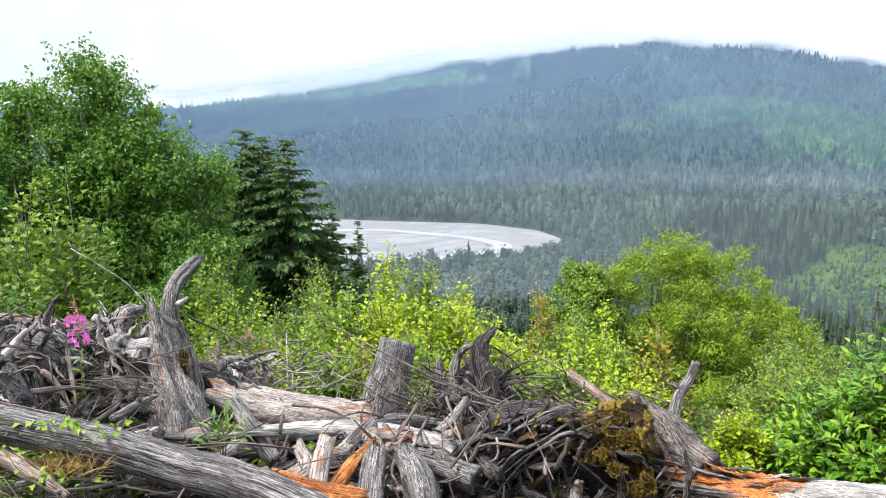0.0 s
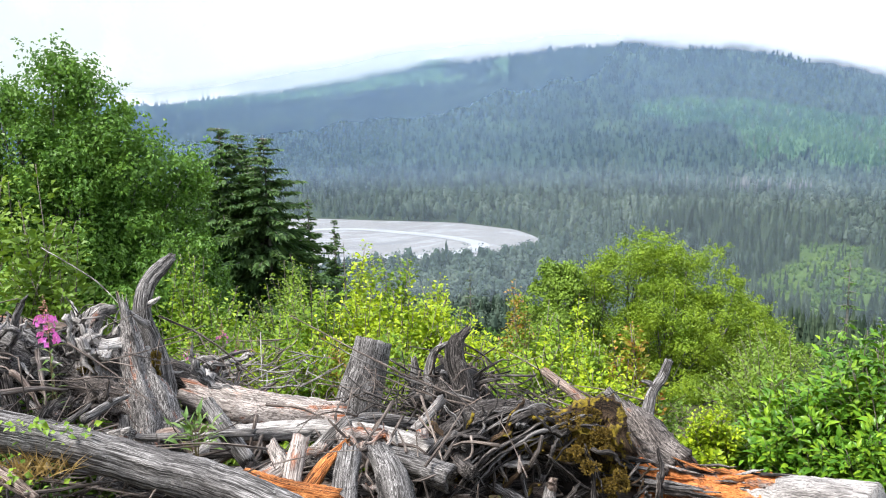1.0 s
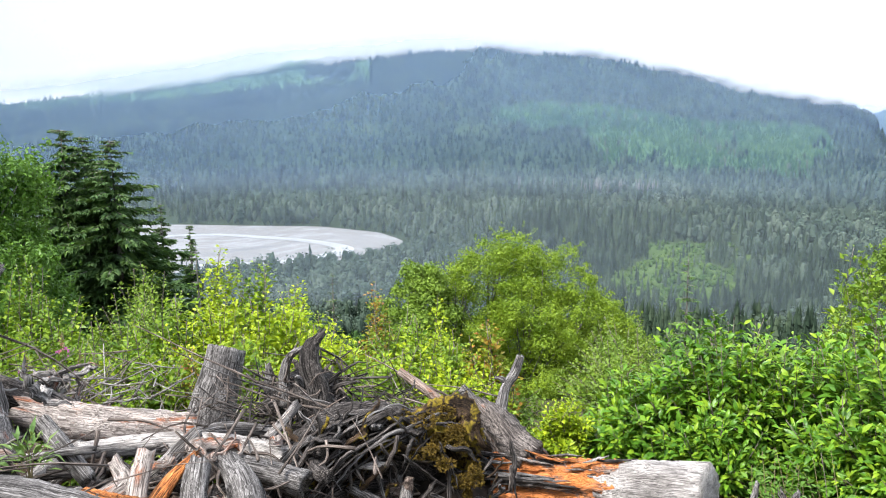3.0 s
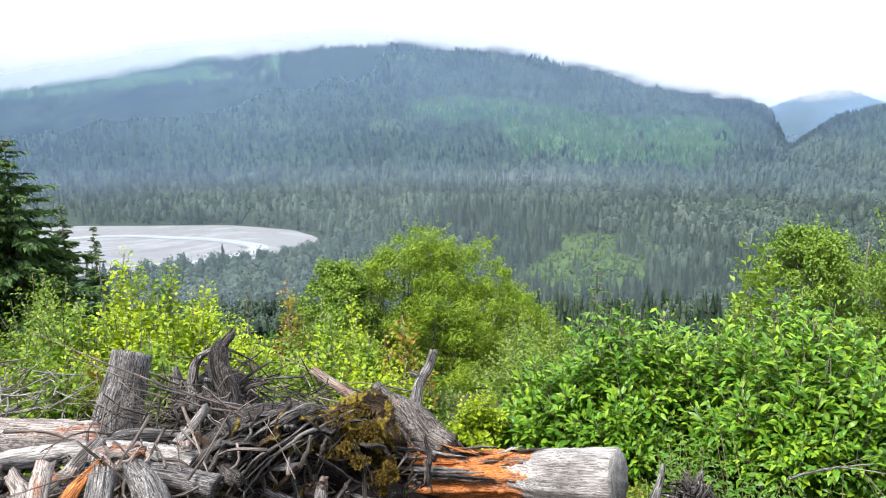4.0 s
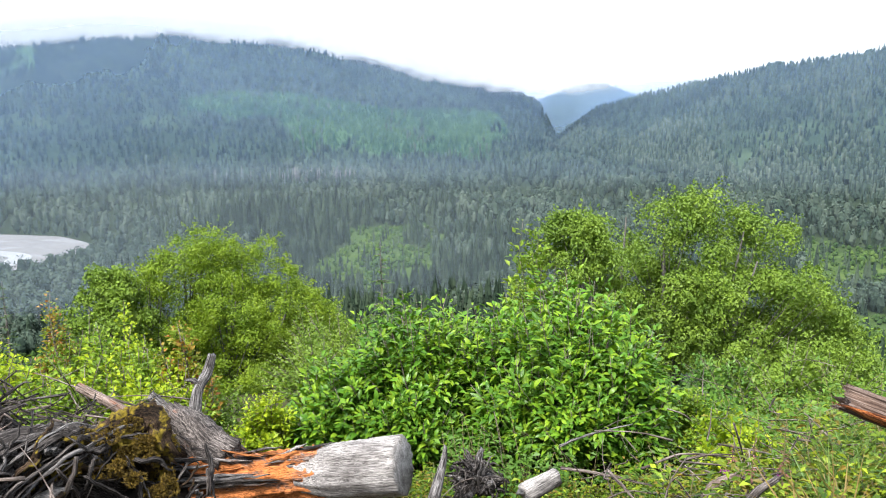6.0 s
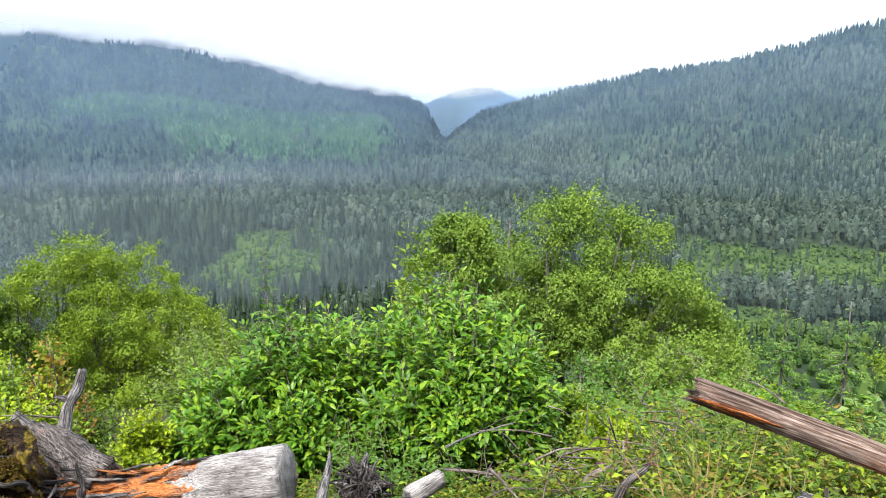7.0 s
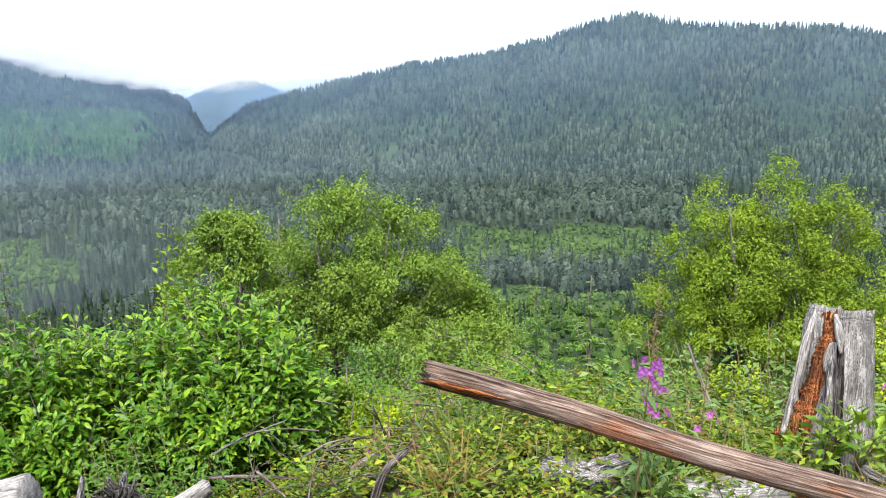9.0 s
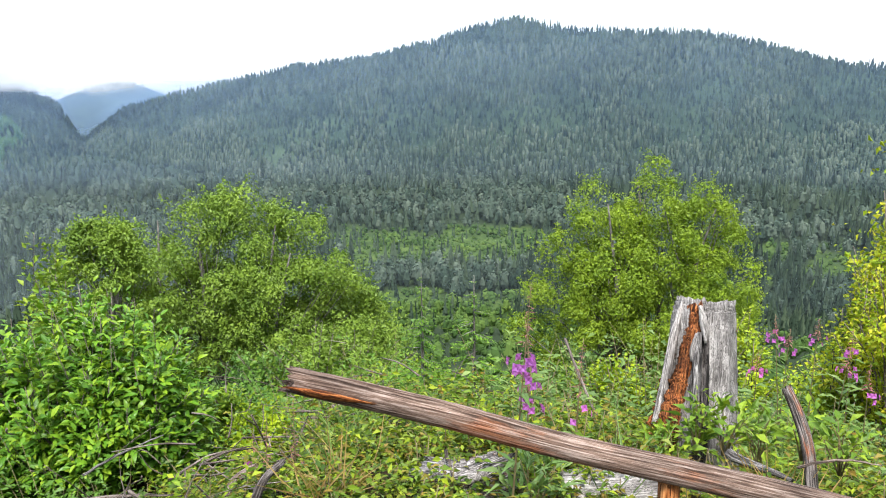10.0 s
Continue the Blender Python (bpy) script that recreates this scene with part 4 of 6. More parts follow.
def shrub(name, base, h, spread, shoots, per, leaf, mat, seed, label, category="shrub", **kw):
    rng = np.random.default_rng(seed)
    v, f, tubes = shrub_mesh(h, spread, shoots, per, leaf, rng, **kw)
    ob = thing(name, base, label, category)
    for tb in tubes:
        wood("stem", tb, TWIG, ob)
    make("foliage", v, [f], mat, ob, smooth=kw.get("fine") == 2)
    return ob


def rooted(p):
    """The foot on the ground under a top, and the height."""
    b = on_ground(p[0], p[1], -0.03)
    return b, p[2] - b[2]


# -- trees behind the clearing --
T1 = rooted((-7.73, 18.42, 2.65))
broadleaf_tree(T1[0], T1[0][2] + T1[1], 6.4, 0.100, 150000, L_TREE, 3, "tall dark green alder with a dense many-lobed crown", 5, 0.10, "alder_tree", ((0.0, 0, 1.0, 0.62), (-0.7, -0.3, 0.97, 0.6), (0.6, -0.2, 0.95, 0.58), (-1.5, 0.2, 0.97, 0.62), (1.3, 0.3, 0.91, 0.6), (-2.2, 0, 0.85, 0.6), (1.85, 0.5, 0.72, 0.42), (0.6, -0.7, 0.75, 0.7), (-1.0, -0.6, 0.7, 0.6), (-0.2, -0.4, 0.86, 0.8), (1.0, 0.0, 0.80, 0.7), (1.1, 0.2, 0.58, 0.7), (1.75, 0.2, 0.80, 0.55), (0.1, 0, 1.0, 0.42)), 0.085, 240)
T2 = rooted((-9.78, 16.28, 2.25))
broadleaf_tree(T2[0], T2[0][2] + T2[1], 4.0, 0.11, 30000, L_TREE, 4, "dark green alder beside a taller one", 3, 0.10, "alder_tree")
T3 = rooted((6.95, 24.74, -2.34))
broadleaf_tree(T3[0], T3[0][2] + T3[1], 5.8, 0.074, 130000, L_ASPEN, 5, "round yellow-green birch with a broad domed crown", 5, 0.12, "birch_tree", ((0, 0, 1.0, 0.7), (1.6, -0.2, 0.92, 0.65), (-1.2, 0.2, 0.86, 0.6), (0.2, -0.9, 0.75, 0.6), (2.7, 0, 0.68, 0.6), (3.7, 0.2, 0.42, 0.5), (2.0, -0.8, 0.55, 0.6), (0.6, 0.1, 0.9, 0.8), (0.8, -0.5, 0.5, 0.85)), 0.070, 260)
T4 = rooted((4.22, 24.16, -3.24))
broadleaf_tree(T4[0], T4[0][2] + T4[1], 2.6, 0.10, 18000, L_ROUND, 6, "small green birch with a narrow crown", 3, 0.12, "birch_tree")
T5 = rooted((17.87, 14.57, -0.88))
broadleaf_tree(T5[0], T5[0][2] + T5[1], 5.8, 0.092, 100000, L_ROUND, 7, "leafy green willow tree with several grey stems", 6, 0.16, "willow_tree", ((0.1, 0, 1.0, 0.75), (-0.4, 0.8, 0.97, 0.68), (-0.8, 1.6, 0.96, 0.62), (0.7, -1.0, 0.90, 0.65), (-1.2, 2.5, 0.84, 0.6), (0.3, -0.2, 0.68, 0.95), (1.1, -1.7, 0.66, 0.65), (-0.6, 1.4, 0.60, 0.8), (1.5, -2.3, 0.48, 0.5), (0.3, -0.6, 0.42, 0.9), (1.0, -1.7, 0.36, 0.8)), 0.080, 250)
T6 = rooted((21.86, 4.55, -0.00))
broadleaf_tree(T6[0], T6[0][2] + T6[1], 5.2, 0.074, 105000, L_ASPEN, 8, "round yellow-green willow tree, branches showing inside", 7, 0.14, "willow_tree", ((0, 0, 1.0, 0.75), (0.3, -1.05, 0.93, 0.62), (-0.3, 1.1, 0.92, 0.65), (-0.4, 1.5, 0.68, 0.55), (0.4, -1.4, 0.68, 0.55), (0, 0, 0.75, 0.8), (0, 0.1, 0.88, 0.85), (0, 0, 0.55, 0.85)), 0.072, 230)
T7 = rooted((11.09, -2.64, 3.06))
broadleaf_tree(T7[0], T7[0][2] + T7[1], 3.9, 0.075, 26000, L_YELLOW, 9, "tree with yellowing leaves at the edge of the clearing", 3, 0.15, "birch_tree")
T8 = rooted((9.33, 11.67, -0.40))
shrub("poplar_sapling", T8[0], T8[1], 0.40, 9, 60, 0.15, L_MAPLE, 10, "slender young poplar with a leafy spire", "sapling", ratio=0.6, upright=0.8, lower=0.25, fine=False)
T9 = rooted((13.87, 15.68, -1.16))
broadleaf_tree(T9[0], T9[0][2] + T9[1], 3.0, 0.088, 24000, L_ROUND, 12, "small willow tree with pale green leaves", 3, 0.08, "willow_tree")
for k, (p, s) in enumerate((((-6.25, 26.25, 0.78), 2.7), ((-4.76, 25.54, 0.48), 2.5), ((-5.93, 27.34, 0.52), 2.3), ((-7.25, 27.49, -0.35), 2.1), ((-3.88, 28.54, -1.76), 1.2), ((-3.09, 29.54, -2.64), 0.9))):
    b, h = rooted(p)
    spruce(b, p[2], s * 1.22, 50 + k, "dark green hemlock with drooping layered branches" if k < 4 else "small dark spruce beside taller hemlocks", NEEDLE, 46, 50, "hemlock" if k < 4 else "spruce", 0.22, 0.62 if k < 4 else 0.8)
for k, (p, s) in enumerate((((1.79, 29.35, -4.32), 0.9), ((-1.00, 10.80, -0.26), 0.45), ((7.73, 3.74, -0.23), 0.55), ((7.53, 3.05, -0.16), 0.6), ((6.56, 12.18, -0.82), 0.75))):
    b, h = rooted(p)
    spruce(b, p[2], s, 60 + k, "young bright green spruce with open whorls", NEEDLE if k == 0 else NEEDLE_Y, 15, 22, "spruce_sapling", 0.1)

# -- saplings and shrubs --
SAPLINGS = (
    ((-3.25, 11.41, -0.22), 0.9, L_MAPLE, 0.11), ((-2.58, 10.47, -0.58), 0.8, L_MAPLE, 0.11), ((-2.27, 14.62, -0.85), 1.0, L_ROUND, 0.10),
    ((-1.24, 10.22, -0.46), 0.8, L_MAPLE, 0.11), ((-0.67, 10.27, -0.48), 0.7, L_LIME, 0.12), ((-0.40, 12.85, -0.33), 0.55, L_MAPLE, 0.12),
    ((-0.10, 9.80, -0.37), 0.75, L_LIME, 0.12), ((-0.83, 12.82, -0.36), 0.5, L_LIME, 0.12), ((0.45, 9.09, -0.74), 0.6, L_LIME, 0.12),
    ((0.78, 9.24, -0.88), 0.5, L_LIME, 0.11), ((1.48, 12.04, -0.99), 0.35, L_RED, 0.10), ((1.33, 8.78, -0.82), 0.55, L_MAPLE, 0.10),
    ((1.77, 9.15, -0.69), 0.5, L_MAPLE, 0.10), ((1.91, 8.42, -0.94), 0.6, L_LIME, 0.10), ((2.37, 8.98, -0.82), 0.4, L_RED, 0.10),
    ((-1.77, 9.54, -0.83), 0.8, L_MAPLE, 0.10), ((-2.22, 9.42, -0.90), 0.8, L_ROUND, 0.10), ((-2.63, 9.34, -0.84), 0.75, L_MAPLE, 0.10),
    ((-0.84, 8.85, -0.76), 0.7, L_RED, 0.09), ((-0.40, 8.69, -0.72), 0.7, L_MAPLE, 0.11), ((-1.18, 8.57, -0.87), 0.7, L_MAPLE, 0.10),
    ((2.98, 7.94, -1.41), 0.35, L_LIME, 0.09), ((-1.67, 8.22, -1.07), 0.7, L_MAPLE, 0.09), ((0.21, 8.40, -1.02), 0.6, L_LIME, 0.10),
    ((1.02, 8.21, -1.09), 0.6, L_MAPLE, 0.09), ((2.70, 9.15, -1.40), 0.6, L_ROUND, 0.09), ((-2.60, 8.23, -0.94), 0.6, L_ROUND, 0.09),
    ((-4.28, 8.47, 1.27), 0.85, L_ROUND, 0.13), ((-3.46, 7.86, 1.10), 0.65, L_ROUND, 0.14), ((-4.18, 7.87, 0.32), 0.9, L_TREE, 0.12),
    ((-3.38, 8.41, 0.01), 0.8, L_TREE, 0.11), ((-3.66, 7.60, -0.08), 0.8, L_TREE, 0.11), ((-3.20, 8.71, -0.45), 0.7, L_ROUND, 0.10),
    ((6.51, 14.11, -2.22), 1.4, L_ROUND, 0.10), ((5.39, 12.38, -2.11), 1.0, L_ROUND, 0.10),
    ((-2.24, 8.68, -0.89), 0.6, L_MAPLE, 0.09), ((-1.94, 8.87, -0.85), 0.6, L_LIME, 0.09), ((-1.48, 9.17, -0.84), 0.7, L_MAPLE, 0.10), ((-1.06, 9.44, -0.81), 0.7, L_LIME, 0.10),
    ((-0.56, 9.41, -0.71), 0.7, L_LIME, 0.11), ((-0.06, 9.20, -0.76), 0.7, L_LIME, 0.11), ((0.41, 8.93, -0.95), 0.6, L_LIME, 0.10), ((0.91, 8.87, -1.04), 0.6, L_MAPLE, 0.10),
    ((1.52, 8.79, -1.02), 0.6, L_LIME, 0.10), ((1.99, 9.23, -1.02), 0.6, L_MAPLE, 0.10), ((2.21, 8.52, -1.07), 0.5, L_LIME, 0.09), ((-1.97, 11.59, -0.82), 0.8, L_MAPLE, 0.10), ((0.13, 11.71, -1.02), 0.8, L_MAPLE, 0.10),
    ((0.06, 10.73, -0.53), 0.8, L_LIME, 0.11), ((0.41, 9.69, -0.62), 0.8, L_LIME, 0.11), ((2.22, 11.47, -1.06), 0.7, L_LIME, 0.10), ((1.58, 9.51, -0.97), 0.7, L_LIME, 0.10), ((1.52, 10.60, -0.80), 0.5, L_MAPLE, 0.09), ((2.99, 7.97, -1.38), 0.45, L_LIME, 0.09), ((2.21, 7.76, -1.37), 0.5, L_MAPLE, 0.09),
    ((8.50, 6.49, -1.49), 1.1, L_TREE, 0.10), ((8.93, 5.98, -1.33), 1.1, L_ROUND, 0.10), ((7.08, 5.73, -1.50), 0.6, L_MAPLE, 0.09),
    ((10.97, 6.57, -1.86), 1.1, L_ROUND, 0.10), ((8.72, 4.48, -1.46), 0.7, L_MAPLE, 0.09), ((7.29, 1.52, -0.60), 0.5, L_LIME, 0.08),
    ((7.85, 2.16, -0.99), 0.5, L_MAPLE, 0.08), ((8.11, 0.56, -0.56), 0.6, L_LIME, 0.08), ((8.11, 5.37, -1.56), 0.7, L_ROUND, 0.09),
    ((6.22, 4.57, -1.15), 0.55, L_LIME, 0.09), ((8.09, 3.56, -1.28), 0.6, L_MAPLE, 0.08), ((9.41, -0.51, 0.75), 0.5, L_YELLOW, 0.08), ((8.90, -0.43, 0.01), 0.6, L_YELLOW, 0.08), ((9.70, -0.18, -0.58), 0.5, L_YELLOW, 0.08),
    ((8.35, -0.65, 0.38), 0.65, L_YELLOW, 0.08), ((9.19, -0.19, -0.57), 0.6, L_LIME, 0.09), ((12.09, 1.17, -0.98), 0.5, L_LIME, 0.10),
)
for k, (p, s, mat, leaf) in enumerate(SAPLINGS):
    b, h = rooted(p)
    what = {L_MAPLE: "green sapling with small toothed leaves", L_LIME: "bright yellow-green sapling in full leaf", L_ROUND: "green leafy shrub on the slope", L_RED: "sapling with reddening leaves and bare tips", L_TREE: "dark green shrub at the clearing's edge", L_YELLOW: "shrub with yellowing autumn leaves"}[mat]
    shoots = int(16 + 28 * s * min(h, 3) / 2)
    shrub("sapling", b, h, s, shoots, int(60 + 18 * h), leaf * 0.80, mat, 200 + k, what, "sapling", ratio=0.70, upright=0.75, lower=0.05, fine=False)

# -- the broad-leaved bush beyond the log --
for k, (p, s, n) in enumerate((((4.56, 7.51, -0.60), 1.05, 105), ((5.67, 6.30, -0.35), 1.15, 120), ((5.24, 6.95, -0.62), 0.9, 80), ((3.89, 7.89, -1.24), 0.7, 55), ((5.80, 5.91, -0.44), 0.85, 95))):
    b, h = rooted(p)
    shrub("broadleaf_bush", b, h, s, int(n * 1.55), 46, 0.130, L_BUSH, 300 + k, "lush green bush with long pointed glossy leaves", ratio=0.42, upright=0.3, lower=0.25, fine=2, rise=(0.62, 1.10), crowd=0.5)


# -- fireweed --
def fireweed(p, seed, bloom=1.0, d_leaf=0.10, spike=1.0):
    b, h = rooted(p)
    rng = np.random.default_rng(seed)
    ob = thing("fireweed", b, "tall fireweed with pink flowers and red seed stalks" if bloom > 0.3 else "fading fireweed with red seed stalks", "wildflower", "fireweed in the clearing")
    lean = rng.normal(size=2) * 0.04 * h
    c = spline([(0, 0, -0.03), (lean[0] * 0.5, lean[1] * 0.5, h * 0.5), (lean[0], lean[1], h)], 20)
    wood("stem", tube(c, np.linspace(0.006, 0.0015, 20), 6, rng), STEM, ob)

    def along(t):
        i = np.clip((t * 19).astype(int), 0, 18)
        return c[i] + (c[i + 1] - c[i]) * (t * 19 - i)[:, None]
    n = int(30 * min(1.4, h))
    t = rng.uniform(0.08, 1 - 0.45 * spike / h, n)
    a = rng.uniform(0, 6.283, n)
    out = np.stack([np.cos(a), np.sin(a), rng.uniform(0.1, 0.6, n)], -1)
    L = d_leaf * rng.uniform(0.7, 1.3, n)
    v, f = leaves(along(t), out, unit(np.array([0, 0, 1.0]) + 0.2 * rng.normal(size=(n, 3))), L, L * 0.20, rng)
    make("foliage", v, [f], L_WEED, ob, smooth=False)
    t = 1 - rng.uniform(0.01, 0.30, 42) * spike / h
    a = rng.uniform(0, 6.283, 42)
    out = np.stack([np.cos(a), np.sin(a), rng.uniform(-0.5, 0.5, 42)], -1)
    L = np.interp((1 - t) * h / spike, [0, 0.30], [0.012, 0.05]) * rng.uniform(0.6, 1.2, 42)
    v, f = leaves(along(t), out, unit(np.array([0, 0, 1.0]) + 0.3 * rng.normal(size=(42, 3))), L, L * 0.22, rng)
    make("bud_spike", v, [f], BUD, ob, smooth=False)["kind"] = "stuff"
    m = int(11 * bloom)
    for i in range(m):
        t0 = np.array([1 - rng.uniform(0.32, 0.43) * spike / h])
        a0 = rng.uniform(0, 6.283)
        ctr = along(t0)[0] + rng.uniform(0.03, 0.075) * np.array([math.cos(a0), math.sin(a0), 0.2])
        ax = unit(np.array([math.cos(a0), math.sin(a0), 0.15]))
        s1 = unit(np.cross(ax, (0, 0, 1.0)))
        s2 = np.cross(ax, s1)
        w = np.arange(4) * 1.5708 + 0.78
        d = s1[None] * np.cos(w)[:, None] + s2[None] * np.sin(w)[:, None] + ax * 0.35
        v, f = leaves(np.tile(ctr, (4, 1)), d, np.tile(ax, (4, 1)), np.full(4, 0.022), np.full(4, 0.021), rng)
        make("flower", v, [f], PETAL, ob, smooth=False)
    return ob


FIREWEED = (
    ((3.43, 0.97, 0.86), 1.6), ((3.61, 0.96, 0.66), 0.8), ((4.10, 0.92, 0.44), 0.4), ((3.84, 2.40, -0.06), 0.5), ((3.72, 2.51, -0.12), 0.3),
    ((6.74, 0.14, -0.01), 0.9), ((6.80, 0.21, -0.14), 0.8), ((6.36, 0.33, -0.18), 0.8), ((6.22, -0.14, -0.04), 0.8), ((7.04, 0.02, -0.07), 0.6),
    ((6.74, -0.25, -0.04), 0.6), ((4.18, 2.98, -0.48), 0.5), ((-2.22, 5.00, 0.42), 1.7), ((-2.34, 5.04, 0.33), 1.6), ((-2.09, 7.72, -0.62), 0.7),
    ((-1.96, 7.88, -0.55), 0.5), ((-1.76, 7.89, -0.67), 0.5), ((-2.40, 4.35, 0.07), 0.6), ((7.17, 0.64, -0.18), 0.0), ((5.82, -0.35, 0.00), 0.5),
)
for k, (p, bloom) in enumerate(FIREWEED):
    fireweed(p, 400 + k, bloom, 0.11 if k < 12 else 0.09, 0.5 if 5 <= k < 12 or k in (12, 13) else 0.6 if k > 13 else 1.0)


# -- low plants covering the clearing --
BUSHES = ((4.54, 7.48, -0.75)[:2], (5.65, 6.26, -0.54)[:2], (5.22, 6.91, -0.77)[:2], (5.92, 5.73, -0.90)[:2])
def undergrowth(name, az0, az1, r0, r1, plants, seed, mat, leaf, tall, label, skip=None):
    rng = np.random.default_rng(seed)
    az = rng.uniform(az0, az1, plants)
    r = np.sqrt(rng.uniform(r0 ** 2, r1 ** 2, plants))
    x, y = r * np.sin(np.radians(az)), r * np.cos(np.radians(az))
    keep = wave_noise(x * 1.6, y * 1.6, seed) > -0.2
    for bx, by in BUSHES:
        keep &= np.hypot(x - bx, y - by) > 0.85
    x, y = x[keep], y[keep]
    z = ground_z(x, y)
    n, per = len(x), 16
    h = tall * rng.uniform(0.3, 1.15, n) * np.clip(1 + 0.7 * wave_noise(x * 1.7, y * 1.7, seed + 1), 0.25, 2) * np.interp(np.hypot(x, y), [3.5, 6.5], [0.55, 1.0])
    t = rng.uniform(0.15, 1.0, (n, per))
    lean = rng.normal(size=(n, 2)) * 0.3
    px = x[:, None] + lean[:, :1] * h[:, None] * t + rng.normal(size=(n, per)) * leaf * 0.6
    py = y[:, None] + lean[:, 1:] * h[:, None] * t + rng.normal(size=(n, per)) * leaf * 0.6
    p = np.stack([px, py, z[:, None] + h[:, None] * t], -1).reshape(-1, 3)
    a = rng.uniform(0, 6.283, len(p))
    d = np.stack([np.cos(a), np.sin(a), rng.uniform(-0.2, 0.6, len(p))], -1)
    L = leaf * rng.uniform(0.5, 1.25, len(p))
    v, f = leaves(p, d, unit(np.array([0, 0, 1.0]) + 0.4 * rng.normal(size=p.shape)), L, L * rng.uniform(0.38, 0.58, len(p)), rng, False)
    tagged(make(name, v, [f], mat, smooth=False), label, "undergrowth", kind="stuff")
    m = 620
    k = rng.integers(0, n, m)
    stems = [tube(np.array([(x[i], y[i], z[i] - 0.02), (x[i] + lean[i, 0] * h[i], y[i] + lean[i, 1] * h[i], z[i] + h[i])]), (0.005, 0.002), 4, rng) for i in k]
    tagged(wood(name + "_stalk_mass", join(stems), STEM), "thin reddish stems of low plants", "undergrowth", kind="stuff")


undergrowth("undergrowth", 28, 100, 4.2, 9.5, 7000, 71, L_UNDER, 0.052, 0.42, "yellow-green berry bushes and weeds")
undergrowth("undergrowth", 58, 100, 3.0, 5.0, 1200, 72, L_UNDER, 0.044, 0.28, "leafy low plants round the stump")
undergrowth("undergrowth", 34, 62, 6.5, 12.0, 1800, 75, L_TREE, 0.07, 0.7, "green shoots round the broad-leaved bush")
undergrowth("undergrowth", -34, 45, 8.2, 12.5, 2600, 73, L_MAPLE, 0.09, 0.75, "green weeds and shoots behind the log pile")
undergrowth("undergrowth", 72, 100, 5.2, 9.0, 1500, 74, L_WEED, 0.08, 0.62, "tall green fireweed foliage")


# ---- dead wood ----
def fallen(name, points, mat, seed, label, category="log", sides=22, n=40, rough=0.07, splinter=0.02, wobble=0.0, group="", flat=1.0):
    tb = limb(points, sides, n, seed, rough, splinter, wobble, flat)
    base = np.asarray(points[0][0], float)
    v, q, t, g = tb
    ob = make(name, v - base, [q, t], mat, None, "", True, {"grain": g})
    ob.location = base
    return tagged(ob, label, category, group)


def root_wad(name, centre, size, count, mat, seed, label, up=0.2, squash=(1, 1, 0.7), thick=0.05, heart=True, mats=None):
    """A torn-up root plate: a knotted heart and many bent, tapering roots."""
    rng = np.random.default_rng(seed)
    ob = thing(name, centre, label, "root wad")
    if heart:
        c = np.array([(-0.5, 0, -0.25), (-0.2, 0.05, 0.05), (0.15, 0, 0.05), (0.5, 0, -0.2)]) * size
        wood("heart", limb([(c[0], 0.18 * size), (c[1], 0.36 * size), (c[2], 0.38 * size), (c[3], 0.2 * size)], 26, 26, seed, 0.16, 0.04), mat, ob)
    for k in range(count):
        d = unit(rng.normal(size=3) * np.array(squash) + np.array([0, 0, up]))
        s = d * size * rng.uniform(0.1, 0.3)
        ln = size * rng.uniform(0.4, 0.9)
        bend = rng.normal(size=3) * 0.20 * ln
        r0 = thick * rng.uniform(0.35, 1.2)
        pts = [(s, r0), (s + d * ln * 0.35 + bend * 0.35, r0 * 0.8), (s + d * ln * 0.7 + bend * 0.8, r0 * 0.5), (s + d * ln + bend + np.array([0, 0, -0.12 * ln]), r0 * 0.15)]
        wood("root", limb(pts, 9, 15, seed * 100 + k, 0.26, 0.01, 0.045 * size), (mats or [mat])[k % len(mats or [mat])], ob)
    fine = []
    for k in range(count * 5):
        d = unit(rng.normal(size=3) * np.array(squash) + np.array([0, 0, up]))
        p = d * size * rng.uniform(0.35, 0.85)
        q = p + unit(rng.normal(size=3) + np.array([0, -0.4, -0.5])) * size * rng.uniform(0.15, 0.5)
        fine.append(tube(spline([p, (p + q) / 2 + rng.normal(size=3) * 0.06 * size, q], 7), np.linspace(0.009, 0.002, 7) * rng.uniform(0.6, 1.6), 4, rng))
    wood("rootlet_mass", join(fine), DARK if seed % 2 else TWIG, ob)["kind"] = "stuff"
    return ob


# the grey log lying across the front of the pile
fallen("fallen_log", [((-2.59, 3.89, 0.11), 0.105), ((-2.16, 3.91, -0.00), 0.10), ((-1.81, 3.93, -0.09), 0.098), ((-1.38, 3.89, -0.19), 0.10), ((-1.00, 3.84, -0.29), 0.105), ((-0.52, 3.74, -0.46), 0.11)], GREY, 1, "long grey weathered log with deep cracks along the grain", n=80, sides=40, rough=0.05, wobble=0.02)
